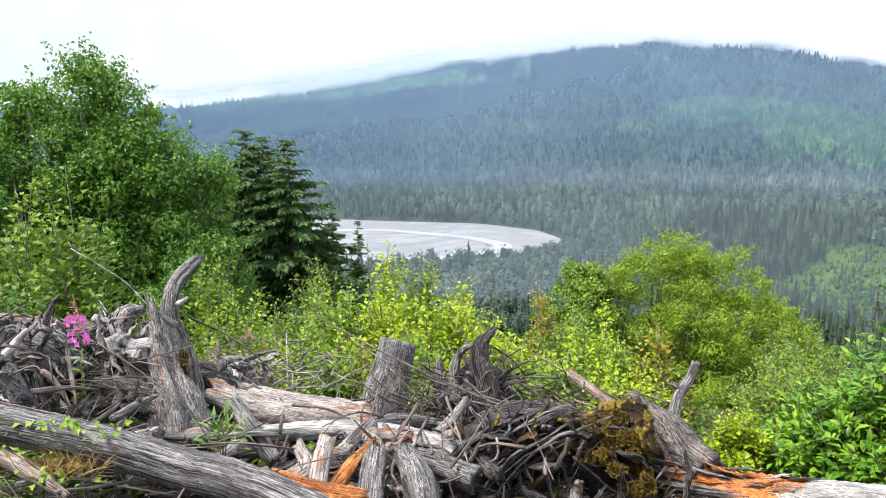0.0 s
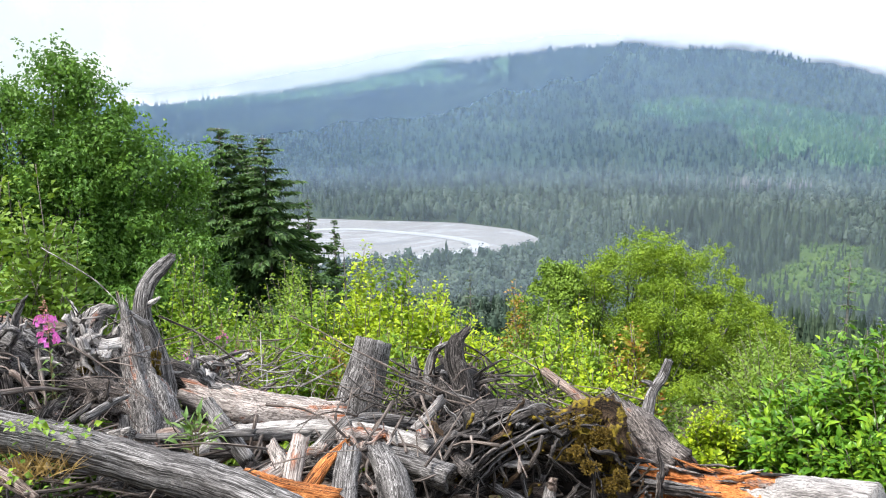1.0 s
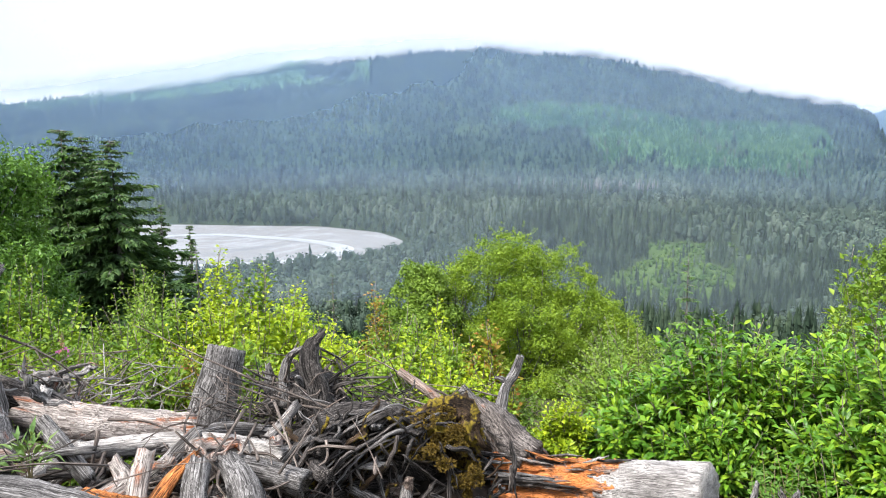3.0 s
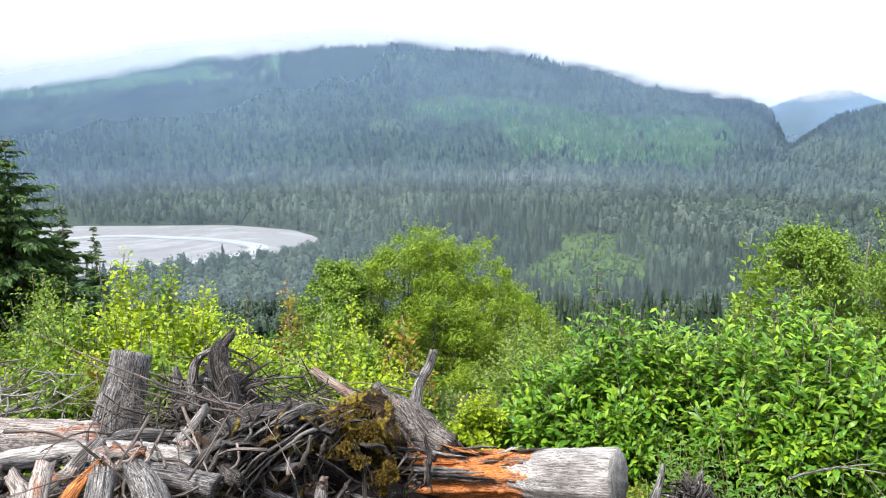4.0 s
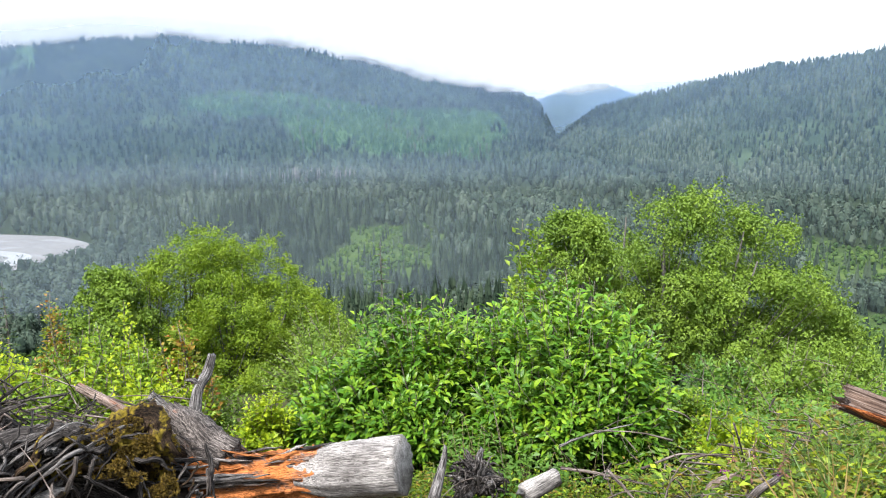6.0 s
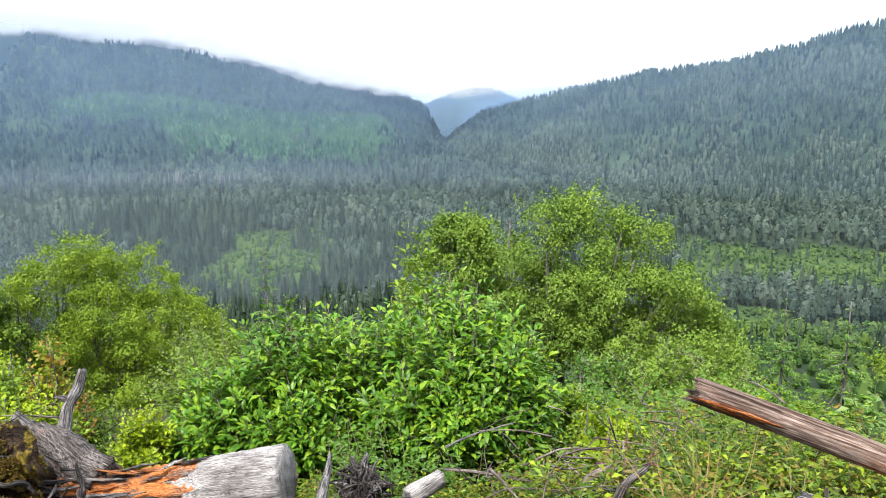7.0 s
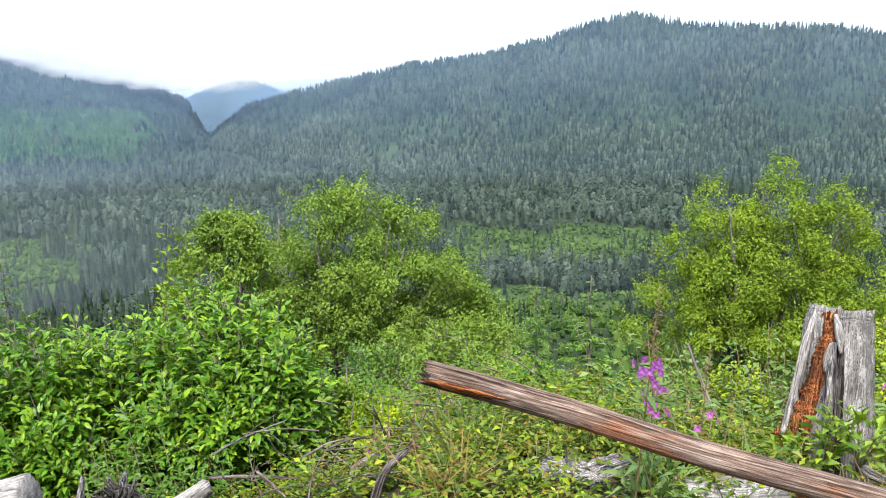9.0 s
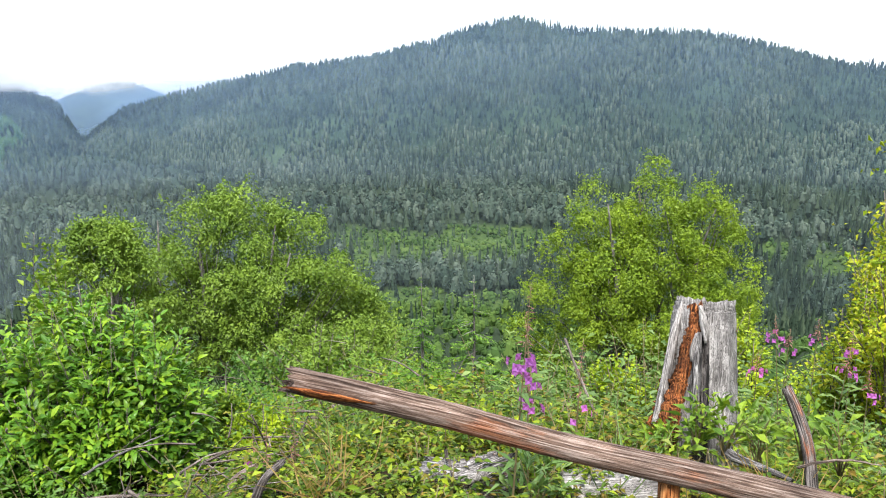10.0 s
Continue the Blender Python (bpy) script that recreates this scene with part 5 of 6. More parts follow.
# upright slab and horn of the snag
sn = thing("snag", (-1.72, 5.25, -0.73), "broken grey snag with a curved horn and torn slab", "snag")
o = np.array(sn.location)
wood("slab", limb([((-2.02, 5.58, 0.18), 0.025), ((-1.98, 5.55, 0.01), 0.055), ((-1.91, 5.44, -0.24), 0.105), ((-1.82, 5.33, -0.48), 0.18), ((-1.78, 5.20, -0.83), 0.27)], 40, 50, 21, 0.17, 0.05), GREY_ROT, sn, "", o)
wood("horn", limb([((-1.78, 5.93, 0.46), 0.030), ((-1.84, 5.90, 0.40), 0.046), ((-1.92, 5.86, 0.31), 0.052), ((-1.96, 5.82, 0.19), 0.055), ((-1.96, 5.78, 0.05), 0.056), ((-1.90, 5.76, -0.09), 0.058), ((-1.83, 5.71, -0.33), 0.07), ((-1.76, 5.59, -0.71), 0.10)], 24, 50, 22, 0.14, 0.02), GREY, sn, "curved bleached horn", o)
wood("spur", limb([((-2.04, 5.58, 0.21), 0.012), ((-1.96, 5.63, 0.10), 0.02), ((-1.90, 5.69, 0.03), 0.03)], 8, 10, 23, 0.1), PALE, sn, "", o)
wood("spur", limb([((-1.83, 5.76, 0.21), 0.010), ((-1.89, 5.78, 0.17), 0.02), ((-1.96, 5.81, 0.15), 0.03)], 8, 10, 24, 0.1), PALE, sn, "", o)
root_wad("root_wad", (-2.34, 5.74, -0.36), 0.55, 34, GREY, 31, "tangled grey root wad with pale twisted roots", 0.45, (1, 0.7, 0.8), 0.042, mats=[GREY, PALE, DARK, PALE, GREY_ROT])
fallen("root_spire", [((-2.26, 6.01, 0.06), 0.03), ((-2.35, 5.97, 0.04), 0.06), ((-2.40, 5.86, -0.08), 0.09), ((-2.34, 5.77, -0.26), 0.12), ((-2.21, 5.64, -0.47), 0.16)], GREY_ROT, 32, "twisted grey root with torn pale fibres", "root", 20, 30, 0.16)
root_wad("root_wad", (-2.73, 5.30, -0.11), 0.50, 26, GREY, 33, "dark root wad half buried in sticks", 0.3, (1, 0.6, 0.6), 0.04, mats=[PALE, GREY, PALE, DARK])
root_wad("root_wad", (-2.72, 4.61, -0.05), 0.45, 20, GREY, 34, "grey root wad at the end of the pile", 0.3, (1, 0.6, 0.6), 0.04, mats=[GREY, PALE, DARK])
fallen("log", [((-3.74, 6.29, -0.05), 0.05), ((-3.32, 6.49, -0.16), 0.05), ((-2.81, 6.59, -0.24), 0.04)], BROWN, 35, "brown stripped log behind the roots")
fallen("log", [((-2.42, 5.36, -0.30), 0.07), ((-2.12, 5.34, -0.38), 0.12), ((-1.78, 5.42, -0.55), 0.13)], COLLAR, 36, "dark hollow log end with patches of orange rot", rough=0.2, splinter=0.06)
fallen("log", [((-1.88, 6.00, -0.41), 0.09), ((-1.53, 5.84, -0.51), 0.11), ((-1.31, 5.75, -0.61), 0.12)], DARK, 37, "short dark log with a hollow end", rough=0.12)
# pale fibrous log in the middle of the pile
fallen("log", [((-1.64, 5.71, -0.50), 0.10), ((-1.29, 5.66, -0.58), 0.135), ((-0.93, 5.70, -0.66), 0.135), ((-0.58, 5.73, -0.70), 0.11)], PALE_ROT, 38, "bleached stringy log with orange rot patches", n=46, sides=28, rough=0.12, splinter=0.05)
fallen("log", [((-1.24, 5.42, -0.67), 0.05), ((-0.74, 5.50, -0.69), 0.07), ((-0.26, 5.42, -0.72), 0.08), ((0.20, 5.28, -0.80), 0.08)], PALE, 39, "bleached pale log split along its length", n=44, rough=0.1)
fallen("log", [((-0.73, 5.44, -0.70), 0.035), ((-0.39, 5.64, -0.68), 0.05), ((-0.03, 5.74, -0.75), 0.04)], GREY, 40, "bent grey branch lying over logs", "branch")
fallen("log", [((-0.55, 5.18, -0.71), 0.07), ((-0.17, 5.09, -0.73), 0.08), ((0.19, 4.94, -0.80), 0.09)], GREY, 41, "grey log deep in the pile", rough=0.1)
fallen("branch", [((-1.38, 5.17, -0.37), 0.05), ((-1.24, 5.04, -0.49), 0.055), ((-1.08, 4.91, -0.64), 0.05)], GREY, 42, "broken grey branch leaning on a log", "branch", rough=0.1)
fallen("splinter_plank", [((-0.71, 4.73, -0.43), 0.055), ((-0.73, 4.57, -0.54), 0.06), ((-0.74, 4.46, -0.65), 0.055)], PALE_ROT, 43, "upright pale split plank with rotten edge", "split wood", 10, 18, 0.1, 0.03, 0, "", 0.4)
fallen("splinter_plank", [((-0.46, 4.84, -0.51), 0.02), ((-0.57, 4.69, -0.58), 0.045), ((-0.69, 4.40, -0.67), 0.06)], RUST, 44, "orange rotten splinter leaning over", "split wood", 10, 18, 0.12, 0.03, 0, "", 0.5)
fallen("splinter_plank", [((-0.89, 4.79, -0.50), 0.05), ((-0.82, 4.65, -0.58), 0.07), ((-0.94, 4.50, -0.61), 0.07)], PALE_ROT, 45, "torn pale slab of wood", "split wood", 10, 18, 0.14, 0.03, 0, "", 0.45)
fallen("log", [((-0.41, 4.64, -0.49), 0.065), ((-0.42, 4.48, -0.58), 0.07), ((-0.42, 4.31, -0.69), 0.07)], GREY, 46, "short grey upright log end", rough=0.1)
fallen("log", [((-0.25, 4.74, -0.52), 0.06), ((-0.15, 4.50, -0.58), 0.09), ((-0.10, 4.32, -0.72), 0.10)], GREY, 47, "grey root end tipping toward the ground", rough=0.12)
fallen("log", [((-0.97, 4.32, -0.49), 0.06), ((-0.77, 4.24, -0.52), 0.06), ((-0.45, 4.16, -0.55), 0.06)], RUST, 48, "crumbling orange rotten wood", rough=0.15)
# darker wood filling the heap
FILL = np.random.default_rng(77)
HEAP = (((-1.71, 5.17, -0.66), 1.0), ((-0.85, 5.12, -0.76), 0.8), ((-0.10, 5.34, -0.91), 0.8), ((-2.33, 4.94, -0.36), 0.8), ((0.65, 5.44, -1.09), 0.6), ((-1.38, 5.68, -0.75), 0.7), ((-0.37, 5.88, -0.89), 0.7))
for k in range(56):
    c, s = HEAP[k % len(HEAP)]
    c = np.array(c) + FILL.normal(size=3) * np.array((0.30, 0.22, 0.10)) * s + np.array((0, 0, -0.10))
    d = unit(FILL.normal(size=3) * np.array((1, 0.5, 0.38))) * FILL.uniform(0.22, 0.62)
    r = FILL.uniform(0.018, 0.07)
    m = c + FILL.normal(size=3) * 0.07
    fallen("branch", [(c - d, r), (m, r * 1.05), (c + d, r * 0.55)], (GREY, DARK, PALE, GREY_ROT, DARK, BROWN)[k % 6], 800 + k, ("broken grey branch in the heap", "dark branch in the heap", "bleached broken branch in the heap", "split grey branch with rot in the heap", "dark branch in the heap", "brown branch in the heap")[k % 6], "branch", 12, 18, 0.13, 0.02, 0.02, "wood filling the heap")
# gnarled, torn root pieces heaped at the foot of the snag
GNARL = (((-2.62, 5.30, -0.10), 0.45), ((-2.30, 5.50, -0.10), 0.30), ((-2.15, 5.05, -0.38), 0.35), ((-1.50, 6.20, -0.50), 0.30), ((-2.75, 4.75, -0.10), 0.35), ((-0.55, 5.05, -0.72), 0.40))
for k in range(48):
    g = np.random.default_rng(1950 + k)
    c, q = GNARL[k % len(GNARL)]
    c = np.array(c) + g.normal(size=3) * np.array((0.6, 0.4, 0.25)) * q
    d = unit(g.normal(size=3) * np.array((1, 0.5, 0.7))) * g.uniform(0.10, 0.26)
    r = g.uniform(0.022, 0.055)
    fallen("gnarled_root", [(c - d, r * 0.25), (c - d * 0.3 + g.normal(size=3) * 0.05, r), (c + d * 0.4 + g.normal(size=3) * 0.05, r * 0.8), (c + d * 1.2, r * 0.15)], (GREY, PALE, COLLAR, GREY_ROT, GREY, PALE_ROT)[k % 6], 2000 + k, ("twisted grey root piece with torn ends", "bleached twisted root piece", "brown-grey ridged root piece", "grey root piece with orange rot", "twisted grey root piece with torn ends", "pale torn root piece with rot")[k % 6], "root", 14, 24, 0.34, 0.03, 0.05, "torn root pieces", 0.6)
# cut stump
fallen("stump", [((-0.40, 7.27, -0.58), 0.165), ((-0.46, 7.20, -0.80), 0.175), ((-0.53, 7.11, -1.03), 0.195), ((-0.60, 6.94, -1.44), 0.24)], GREY, 51, "grey cut stump with bleached vertical grain", "stump", 30, 26, 0.05, 0.008)
# spires of the middle root wad
root_wad("root_wad", (0.28, 6.18, -0.69), 0.46, 30, DARK, 52, "dark upturned root wad bristling with thin roots", 0.05, (1, 0.8, 0.8), 0.034, mats=[DARK, DARK, GREY])
fallen("root_spire", [((0.35, 6.13, -0.19), 0.03), ((0.29, 6.12, -0.26), 0.07), ((0.28, 6.07, -0.40), 0.085), ((0.33, 6.01, -0.59), 0.11), ((0.34, 5.90, -0.86), 0.16)], DARK, 53, "dark upright root spike with split top", "root", 18, 28, 0.2, 0.05)
fallen("root_spire", [((0.26, 6.17, -0.26), 0.015), ((0.13, 6.20, -0.35), 0.03), ((0.08, 6.15, -0.50), 0.045), ((0.10, 6.08, -0.70), 0.06)], GREY, 54, "thin grey root curving up", "root", 12, 22, 0.14, 0.02)
fallen("root_spire", [((-0.04, 6.37, -0.48), 0.02), ((-0.03, 6.33, -0.60), 0.045), ((-0.03, 6.25, -0.81), 0.06)], GREY, 55, "short pale root stub", "root", 10, 14, 0.14, 0.03)
# big upturned root plate with moss
root_wad("root_wad", (0.83, 5.77, -1.05), 0.60, 16, DARK, 56, "large dark upturned root plate with hanging roots", -0.15, (1.25, 0.5, 0.4), 0.016, mats=[DARK, DARK, DARK_MOSS, DARK, GREY])
root_wad("root_wad", (1.36, 5.81, -0.98), 0.40, 16, PEAT, 57, "mossy knot of roots and soil", 0.3, (1, 0.8, 0.9), 0.025, mats=[PEAT, DARK])
# torn strands sweeping over the lip of the plate and down to its foot
for k in range(18):
    g = np.random.default_rng(1800 + k)
    u = g.uniform(0, 1) ** 1.2
    top = np.array((0.42 + 0.70 * u, 5.46 + 0.05 * math.sin(3 * u), -0.57 - 0.12 * u * u)) + g.normal(size=3) * 0.02
    foot = np.array((-0.16 + 0.30 * u, 4.96 + 0.08 * u, -1.12)) + g.normal(size=3) * np.array((0.04, 0.03, 0.02))
    q = foot + (top - foot) * 0.55 + np.array((-0.10 + 0.05 * u, -0.04, 0.13)) + g.normal(size=3) * 0.014
    end = top + np.array((0.26, 0.08, -0.04)) + g.normal(size=3) * 0.03
    w = g.uniform(0.008, 0.022)
    fallen("root_strand", [(end, w * 0.5), (top, w), (q, w * 0.9), (foot + (q - foot) * g.uniform(0, 0.45), w * 0.3)], (DARK, COLLAR, DARK, DARK, GREY)[k % 5], 1870 + k, ("dark torn root strand sweeping off the plate", "brown-grey torn root strand", "dark torn root strand sweeping off the plate", "dark torn root strand sweeping off the plate", "bleached root strand sweeping off the plate")[k % 5], "root", 10, 24, 0.34, 0.01, 0.035, "strands of the root plate", 0.5)
fallen("arched_root", [((-0.06, 5.06, -1.10), 0.09), ((0.10, 5.28, -0.88), 0.12), ((0.36, 5.50, -0.73), 0.14), ((0.72, 5.62, -0.70), 0.14), ((1.08, 5.64, -0.80), 0.13)], DARK, 171, "dark ridged root mass arching over a black hollow", "root", 64, 70, 0.26, 0.03, 0.03, "", 0.75)
# lumpy torn root ends over the arch
for k in range(46):
    g = np.random.default_rng(2100 + k)
    u = g.uniform(0, 1)
    c = np.array((-0.05 + 1.15 * u, 5.02 + 0.42 * min(1, 2 * u), -1.0 + 0.42 * math.sin(min(1.0, 1.5 * u) * 1.57) - 0.15 * u)) + g.normal(size=3) * np.array((0.07, 0.05, 0.07))
    d = unit(np.array((0.9, 0.35, 0.75 - 1.1 * u)) + g.normal(size=3) * 0.45) * g.uniform(0.08, 0.22)
    r = g.uniform(0.018, 0.045)
    fallen("torn_root", [(c - d, r * 0.2), (c - d * 0.3 + g.normal(size=3) * 0.03, r), (c + d * 0.4 + g.normal(size=3) * 0.03, r * 0.8), (c + d * 1.1, r * 0.2)], (DARK, DARK, COLLAR, DARK, PEAT, GREY)[k % 6], 2150 + k, ("dark torn root end on the plate", "dark torn root end on the plate", "brown-grey torn root end", "dark torn root end on the plate", "peaty root end with moss", "bleached torn root end")[k % 6], "root", 14, 22, 0.36, 0.03, 0.04, "torn ends of the root plate", 0.55)
# dark mass added behind the arch, in place of the hollow's shade
fallen("hollow_backing", [((0.11, 6.05, -1.16), 0.16), ((0.52, 6.07, -1.10), 0.30), ((0.98, 6.01, -1.13), 0.33), ((1.50, 5.96, -1.29), 0.26)], PEAT, 172, "dark peat mass backing the hollow in place of its shade", "soil", 30, 34, 0.16, 0.03)
fallen("mossy_mound", [((0.94, 5.64, -0.86), 0.07), ((1.13, 5.65, -0.78), 0.15), ((1.32, 5.67, -0.78), 0.18), ((1.39, 5.54, -0.91), 0.12)], PEAT, 173, "mound of brown peat and golden moss", "moss", 36, 40, 0.32, 0.05)
fallen("hanging_root", [((0.45, 5.46, -0.63), 0.03), ((0.45, 5.30, -0.74), 0.022), ((0.39, 5.16, -0.93), 0.010)], GREY, 174, "pale thin root hanging under the lip", "root", 8, 16, 0.1, 0, 0.03)
fallen("hanging_root", [((0.42, 5.47, -0.61), 0.025), ((0.35, 5.30, -0.74), 0.018), ((0.34, 5.18, -0.89), 0.008)], GREY, 175, "pale thin root hanging under the lip", "root", 8, 16, 0.1, 0, 0.03)
fallen("hanging_root", [((0.57, 5.29, -0.88), 0.012), ((0.67, 5.28, -0.87), 0.03), ((0.79, 5.32, -0.88), 0.012)], PALE, 176, "bleached broken root end", "root", 8, 12, 0.1, 0.01)
# root collar with two antler-like stubs, and the orange log running from it
fallen("root_collar", [((1.63, 6.22, -0.90), 0.10), ((1.72, 6.05, -0.98), 0.16), ((1.82, 5.85, -1.12), 0.20), ((1.92, 5.67, -1.17), 0.20)], COLLAR, 71, "grey flared root collar with ridged bark", "root", 28, 26, 0.14, 0.04)
fallen("antler_branch", [((2.02, 6.36, -0.50), 0.035), ((1.97, 6.34, -0.63), 0.045), ((1.87, 6.27, -0.74), 0.042), ((1.80, 6.17, -0.91), 0.055)], GREY, 72, "grey branch stub rising like an antler", "branch", 12, 24, 0.08, 0.006)
fallen("antler_branch", [((1.81, 6.32, -0.66), 0.012), ((1.85, 6.30, -0.67), 0.022), ((1.89, 6.28, -0.71), 0.03)], GREY, 73, "small spur on a branch stub", "branch", 8, 8, 0.08)
fallen("antler_branch", [((1.51, 6.32, -0.73), 0.04), ((1.59, 6.26, -0.82), 0.045), ((1.70, 6.13, -0.94), 0.06)], GREY, 74, "short grey branch stub", "branch", 12, 16, 0.08, 0.006)
fallen("antler_branch", [((1.02, 6.46, -0.61), 0.035), ((1.18, 6.34, -0.71), 0.04), ((1.36, 6.20, -0.83), 0.045)], BROWN, 75, "broken brown branch poking up", "branch", 12, 18, 0.06, 0.006)
fallen("rotten_log", [((1.40, 5.97, -1.31), 0.19), ((1.78, 5.68, -1.26), 0.185), ((2.13, 5.38, -1.18), 0.165), ((2.44, 5.06, -1.10), 0.18), ((2.56, 4.93, -1.06), 0.13), ((2.71, 4.77, -1.02), 0.09)], RUST_LOG, 76, "fallen grey log half rotted to bright orange fibres", "log", 52, 70, 0.17, 0.01)
fallen("log", [((2.27, 5.18, -1.11), 0.12), ((2.40, 5.07, -1.08), 0.172), ((2.49, 4.98, -1.05), 0.198), ((2.82, 4.64, -0.96), 0.205)], PALE, 77, "bleached sawn log end, bark gone", "log", 52, 50, 0.045, 0.005)
for k in range(34):
    g = np.random.default_rng(870 + k)
    a, b = np.array((2.27, 5.18, -0.88)), np.array((2.54, 4.92, -0.82))
    c = a + (b - a) * g.uniform(-1.7, 1.0) + np.array((0, 0, g.uniform(-0.24, 0.0))) + np.array((-0.03, -0.06, 0)) * g.uniform(0, 1)
    d = (b - a) * g.uniform(0.2, 0.5) + g.normal(size=3) * 0.02
    fallen("wood_shard", [(c - d, 0.004), (c, 0.022), (c + d, 0.005)], (RUST, GREY_ROT, RUST, DARK)[k % 4], 880 + k, ("orange splintered shard on the rotten log", "grey splinter lifting off the rotten log", "orange splintered shard on the rotten log", "dark strip of bark on the rotten log")[k % 4], "splinter", 8, 14, 0.2, 0.01, 0.01, "shards on the rotten log", 0.5)
# grey bark left on the butt end, shredded roots and peat under the arch
for k in range(14):
    g = np.random.default_rng(1500 + k)
    a, b = np.array((1.40, 5.82, -1.03)), np.array((1.85, 5.33, -1.23))
    c = a + (b - a) * np.array((1, 1, 0)) * g.uniform(0, 1) + np.array((0, 0, (b - a)[2] * g.uniform(0, 1)))
    d = np.array((1.98, 5.46, -1.18)) - np.array((1.69, 5.67, -1.22))
    fallen("bark_strip", [(c - d * g.uniform(0.6, 1.3), 0.012), (c, 0.035), (c + d * g.uniform(0.5, 1.1), 0.008)], (COLLAR, GREY, DARK)[k % 3], 1520 + k, ("brown-grey strip of bark on the rotten log", "grey strip of bark on the rotten log", "dark strip of bark on the rotten log")[k % 3], "bark", 10, 18, 0.2, 0.02, 0.02, "bark on the rotten log", 0.45)
for k in range(52):
    g = np.random.default_rng(1600 + k)
    u, w = g.uniform(0, 1), g.uniform(0, 1)
    a, b, e = np.array((0.08, 5.27, -0.57)), np.array((1.70, 5.35, -0.94)), np.array((0.79, 5.16, -0.99))
    c = a + (b - a) * u + np.array((0, 0, (e - a)[2] * w)) + g.normal(size=3) * 0.03
    d = np.array((g.normal() * 0.10, g.normal() * 0.05, -g.uniform(0.05, 0.22)))
    r = g.uniform(0.006, 0.022)
    fallen("root_shred", [(c - d, r * 0.7), (c + g.normal(size=3) * 0.02, r), (c + d, r * 0.3)], (DARK, COLLAR, DARK, GREY, PEAT)[k % 5], 1660 + k, ("dark torn root shred hanging in the plate", "brown-grey torn root shred", "dark torn root shred hanging in the plate", "bleached torn root shred", "peaty root shred with moss")[k % 5], "root", 7, 12, 0.2, 0.01, 0.02, "shreds of the root plate")
# scraps beyond the sawn end
fallen("root_spire", [((3.22, 4.72, -0.96), 0.015), ((3.15, 4.65, -1.06), 0.03), ((2.97, 4.48, -1.20), 0.045)], GREY, 78, "curved grey root tip", "root", 10, 16, 0.1)
root_wad("root_wad", (3.40, 4.58, -1.23), 0.26, 26, DARK, 79, "small dark shredded root wad", 0.5, (1, 0.8, 0.6), 0.035, mats=[DARK, GREY])
fallen("log", [((3.40, 4.00, -1.05), 0.07), ((3.65, 3.99, -0.99), 0.06)], PALE, 80, "short pale chunk of log", sides=16, n=12, rough=0.06)
# clearing: leaning pole, tall stump, rotten pieces
fallen("pole", [((2.11, 1.04, 0.85), 0.034), ((2.21, 0.90, 0.80), 0.035), ((2.34, 0.70, 0.73), 0.035), ((2.48, 0.43, 0.643), 0.036), ((2.62, 0.07, 0.568), 0.037), ((2.71, -0.27, 0.51), 0.038), ((2.79, -0.60, 0.43), 0.039), (on_ground(*(2.94, -1.26, 0.27)[:2], 0.02), 0.044)], POLE, 90, "long brown-grey pole with splintered broken end", "pole", 26, 80, 0.045, 0.018)
fallen("wood_shard", [((2.08, 1.02, 0.84), 0.008), ((2.12, 0.97, 0.82), 0.022), ((2.19, 0.87, 0.79), 0.006)], ROTTEN, 1700, "red rotten sliver at the broken pole end", "splinter", 10, 18, 0.2, 0.02, 0.0, "", 0.5)
fallen("prop_stub", [((2.61, 0.17, 0.53), 0.030), (on_ground(*(2.63, 0.18, 0.52)[:2], -0.05), 0.05)], RUST, 89, "rotten red stub propping the pole", "stub", 14, 16, 0.10, 0.02)
fallen("log", [(on_ground(*(3.58, 1.40, -0.28)[:2], 0.05), 0.10), ((3.60, 1.24, -0.16), 0.09), ((3.64, 1.11, -0.09), 0.075)], GREY_ROT, 1701, "shredded dark grey log end in the weeds", "log", 26, 30, 0.22, 0.06)
fallen("log", [(on_ground(*(3.90, 0.86, -0.33)[:2], 0.04), 0.08), ((3.92, 0.65, -0.19), 0.09), ((3.97, 0.49, -0.16), 0.08)], PALE, 1702, "pale weathered chunk under the leaning pole", "log", 24, 24, 0.12, 0.03)
fallen("branch", [(on_ground(*(3.11, 2.13, -0.22)[:2], 0.0), 0.024), ((3.18, 2.09, -0.17), 0.020), ((3.31, 2.07, -0.11), 0.013)], COLLAR, 1703, "thick broken brown branch in the weeds", "branch", 14, 20, 0.12, 0.02)
st = thing("tall_stump", on_ground(*(4.78, 0.44, -0.38)[:2]), "tall grey stump rotted orange on one side", "stump")
o = np.array(st.location)
wood("trunk", limb([((5.15, 0.51, 0.42), 0.150), ((5.13, 0.51, 0.34), 0.166), ((5.06, 0.49, 0.10), 0.185), ((4.96, 0.48, -0.19), 0.215), ((4.79, 0.45, -0.58), 0.26)], 56, 60, 91, 0.07, 0.012), STUMP, st, "", o)
wood("rotten_side", limb([((5.06, 0.55, 0.40), 0.07), ((5.00, 0.55, 0.18), 0.095), ((4.89, 0.55, -0.11), 0.125), ((4.72, 0.53, -0.49), 0.17)], 36, 80, 92, 0.30, 0.02), ROTTEN, st, "crumbling orange rotten side", o)
# solid dark strip that paints the shade of an open crack
wood("crack", limb([((4.97, 0.47, 0.39), 0.010), ((4.89, 0.45, 0.16), 0.026), ((4.79, 0.43, -0.06), 0.035), ((4.60, 0.39, -0.39), 0.05)], 10, 30, 96, 0.3, 0.0), DARK, st, "dark strip in place of the shade in a crack", o)
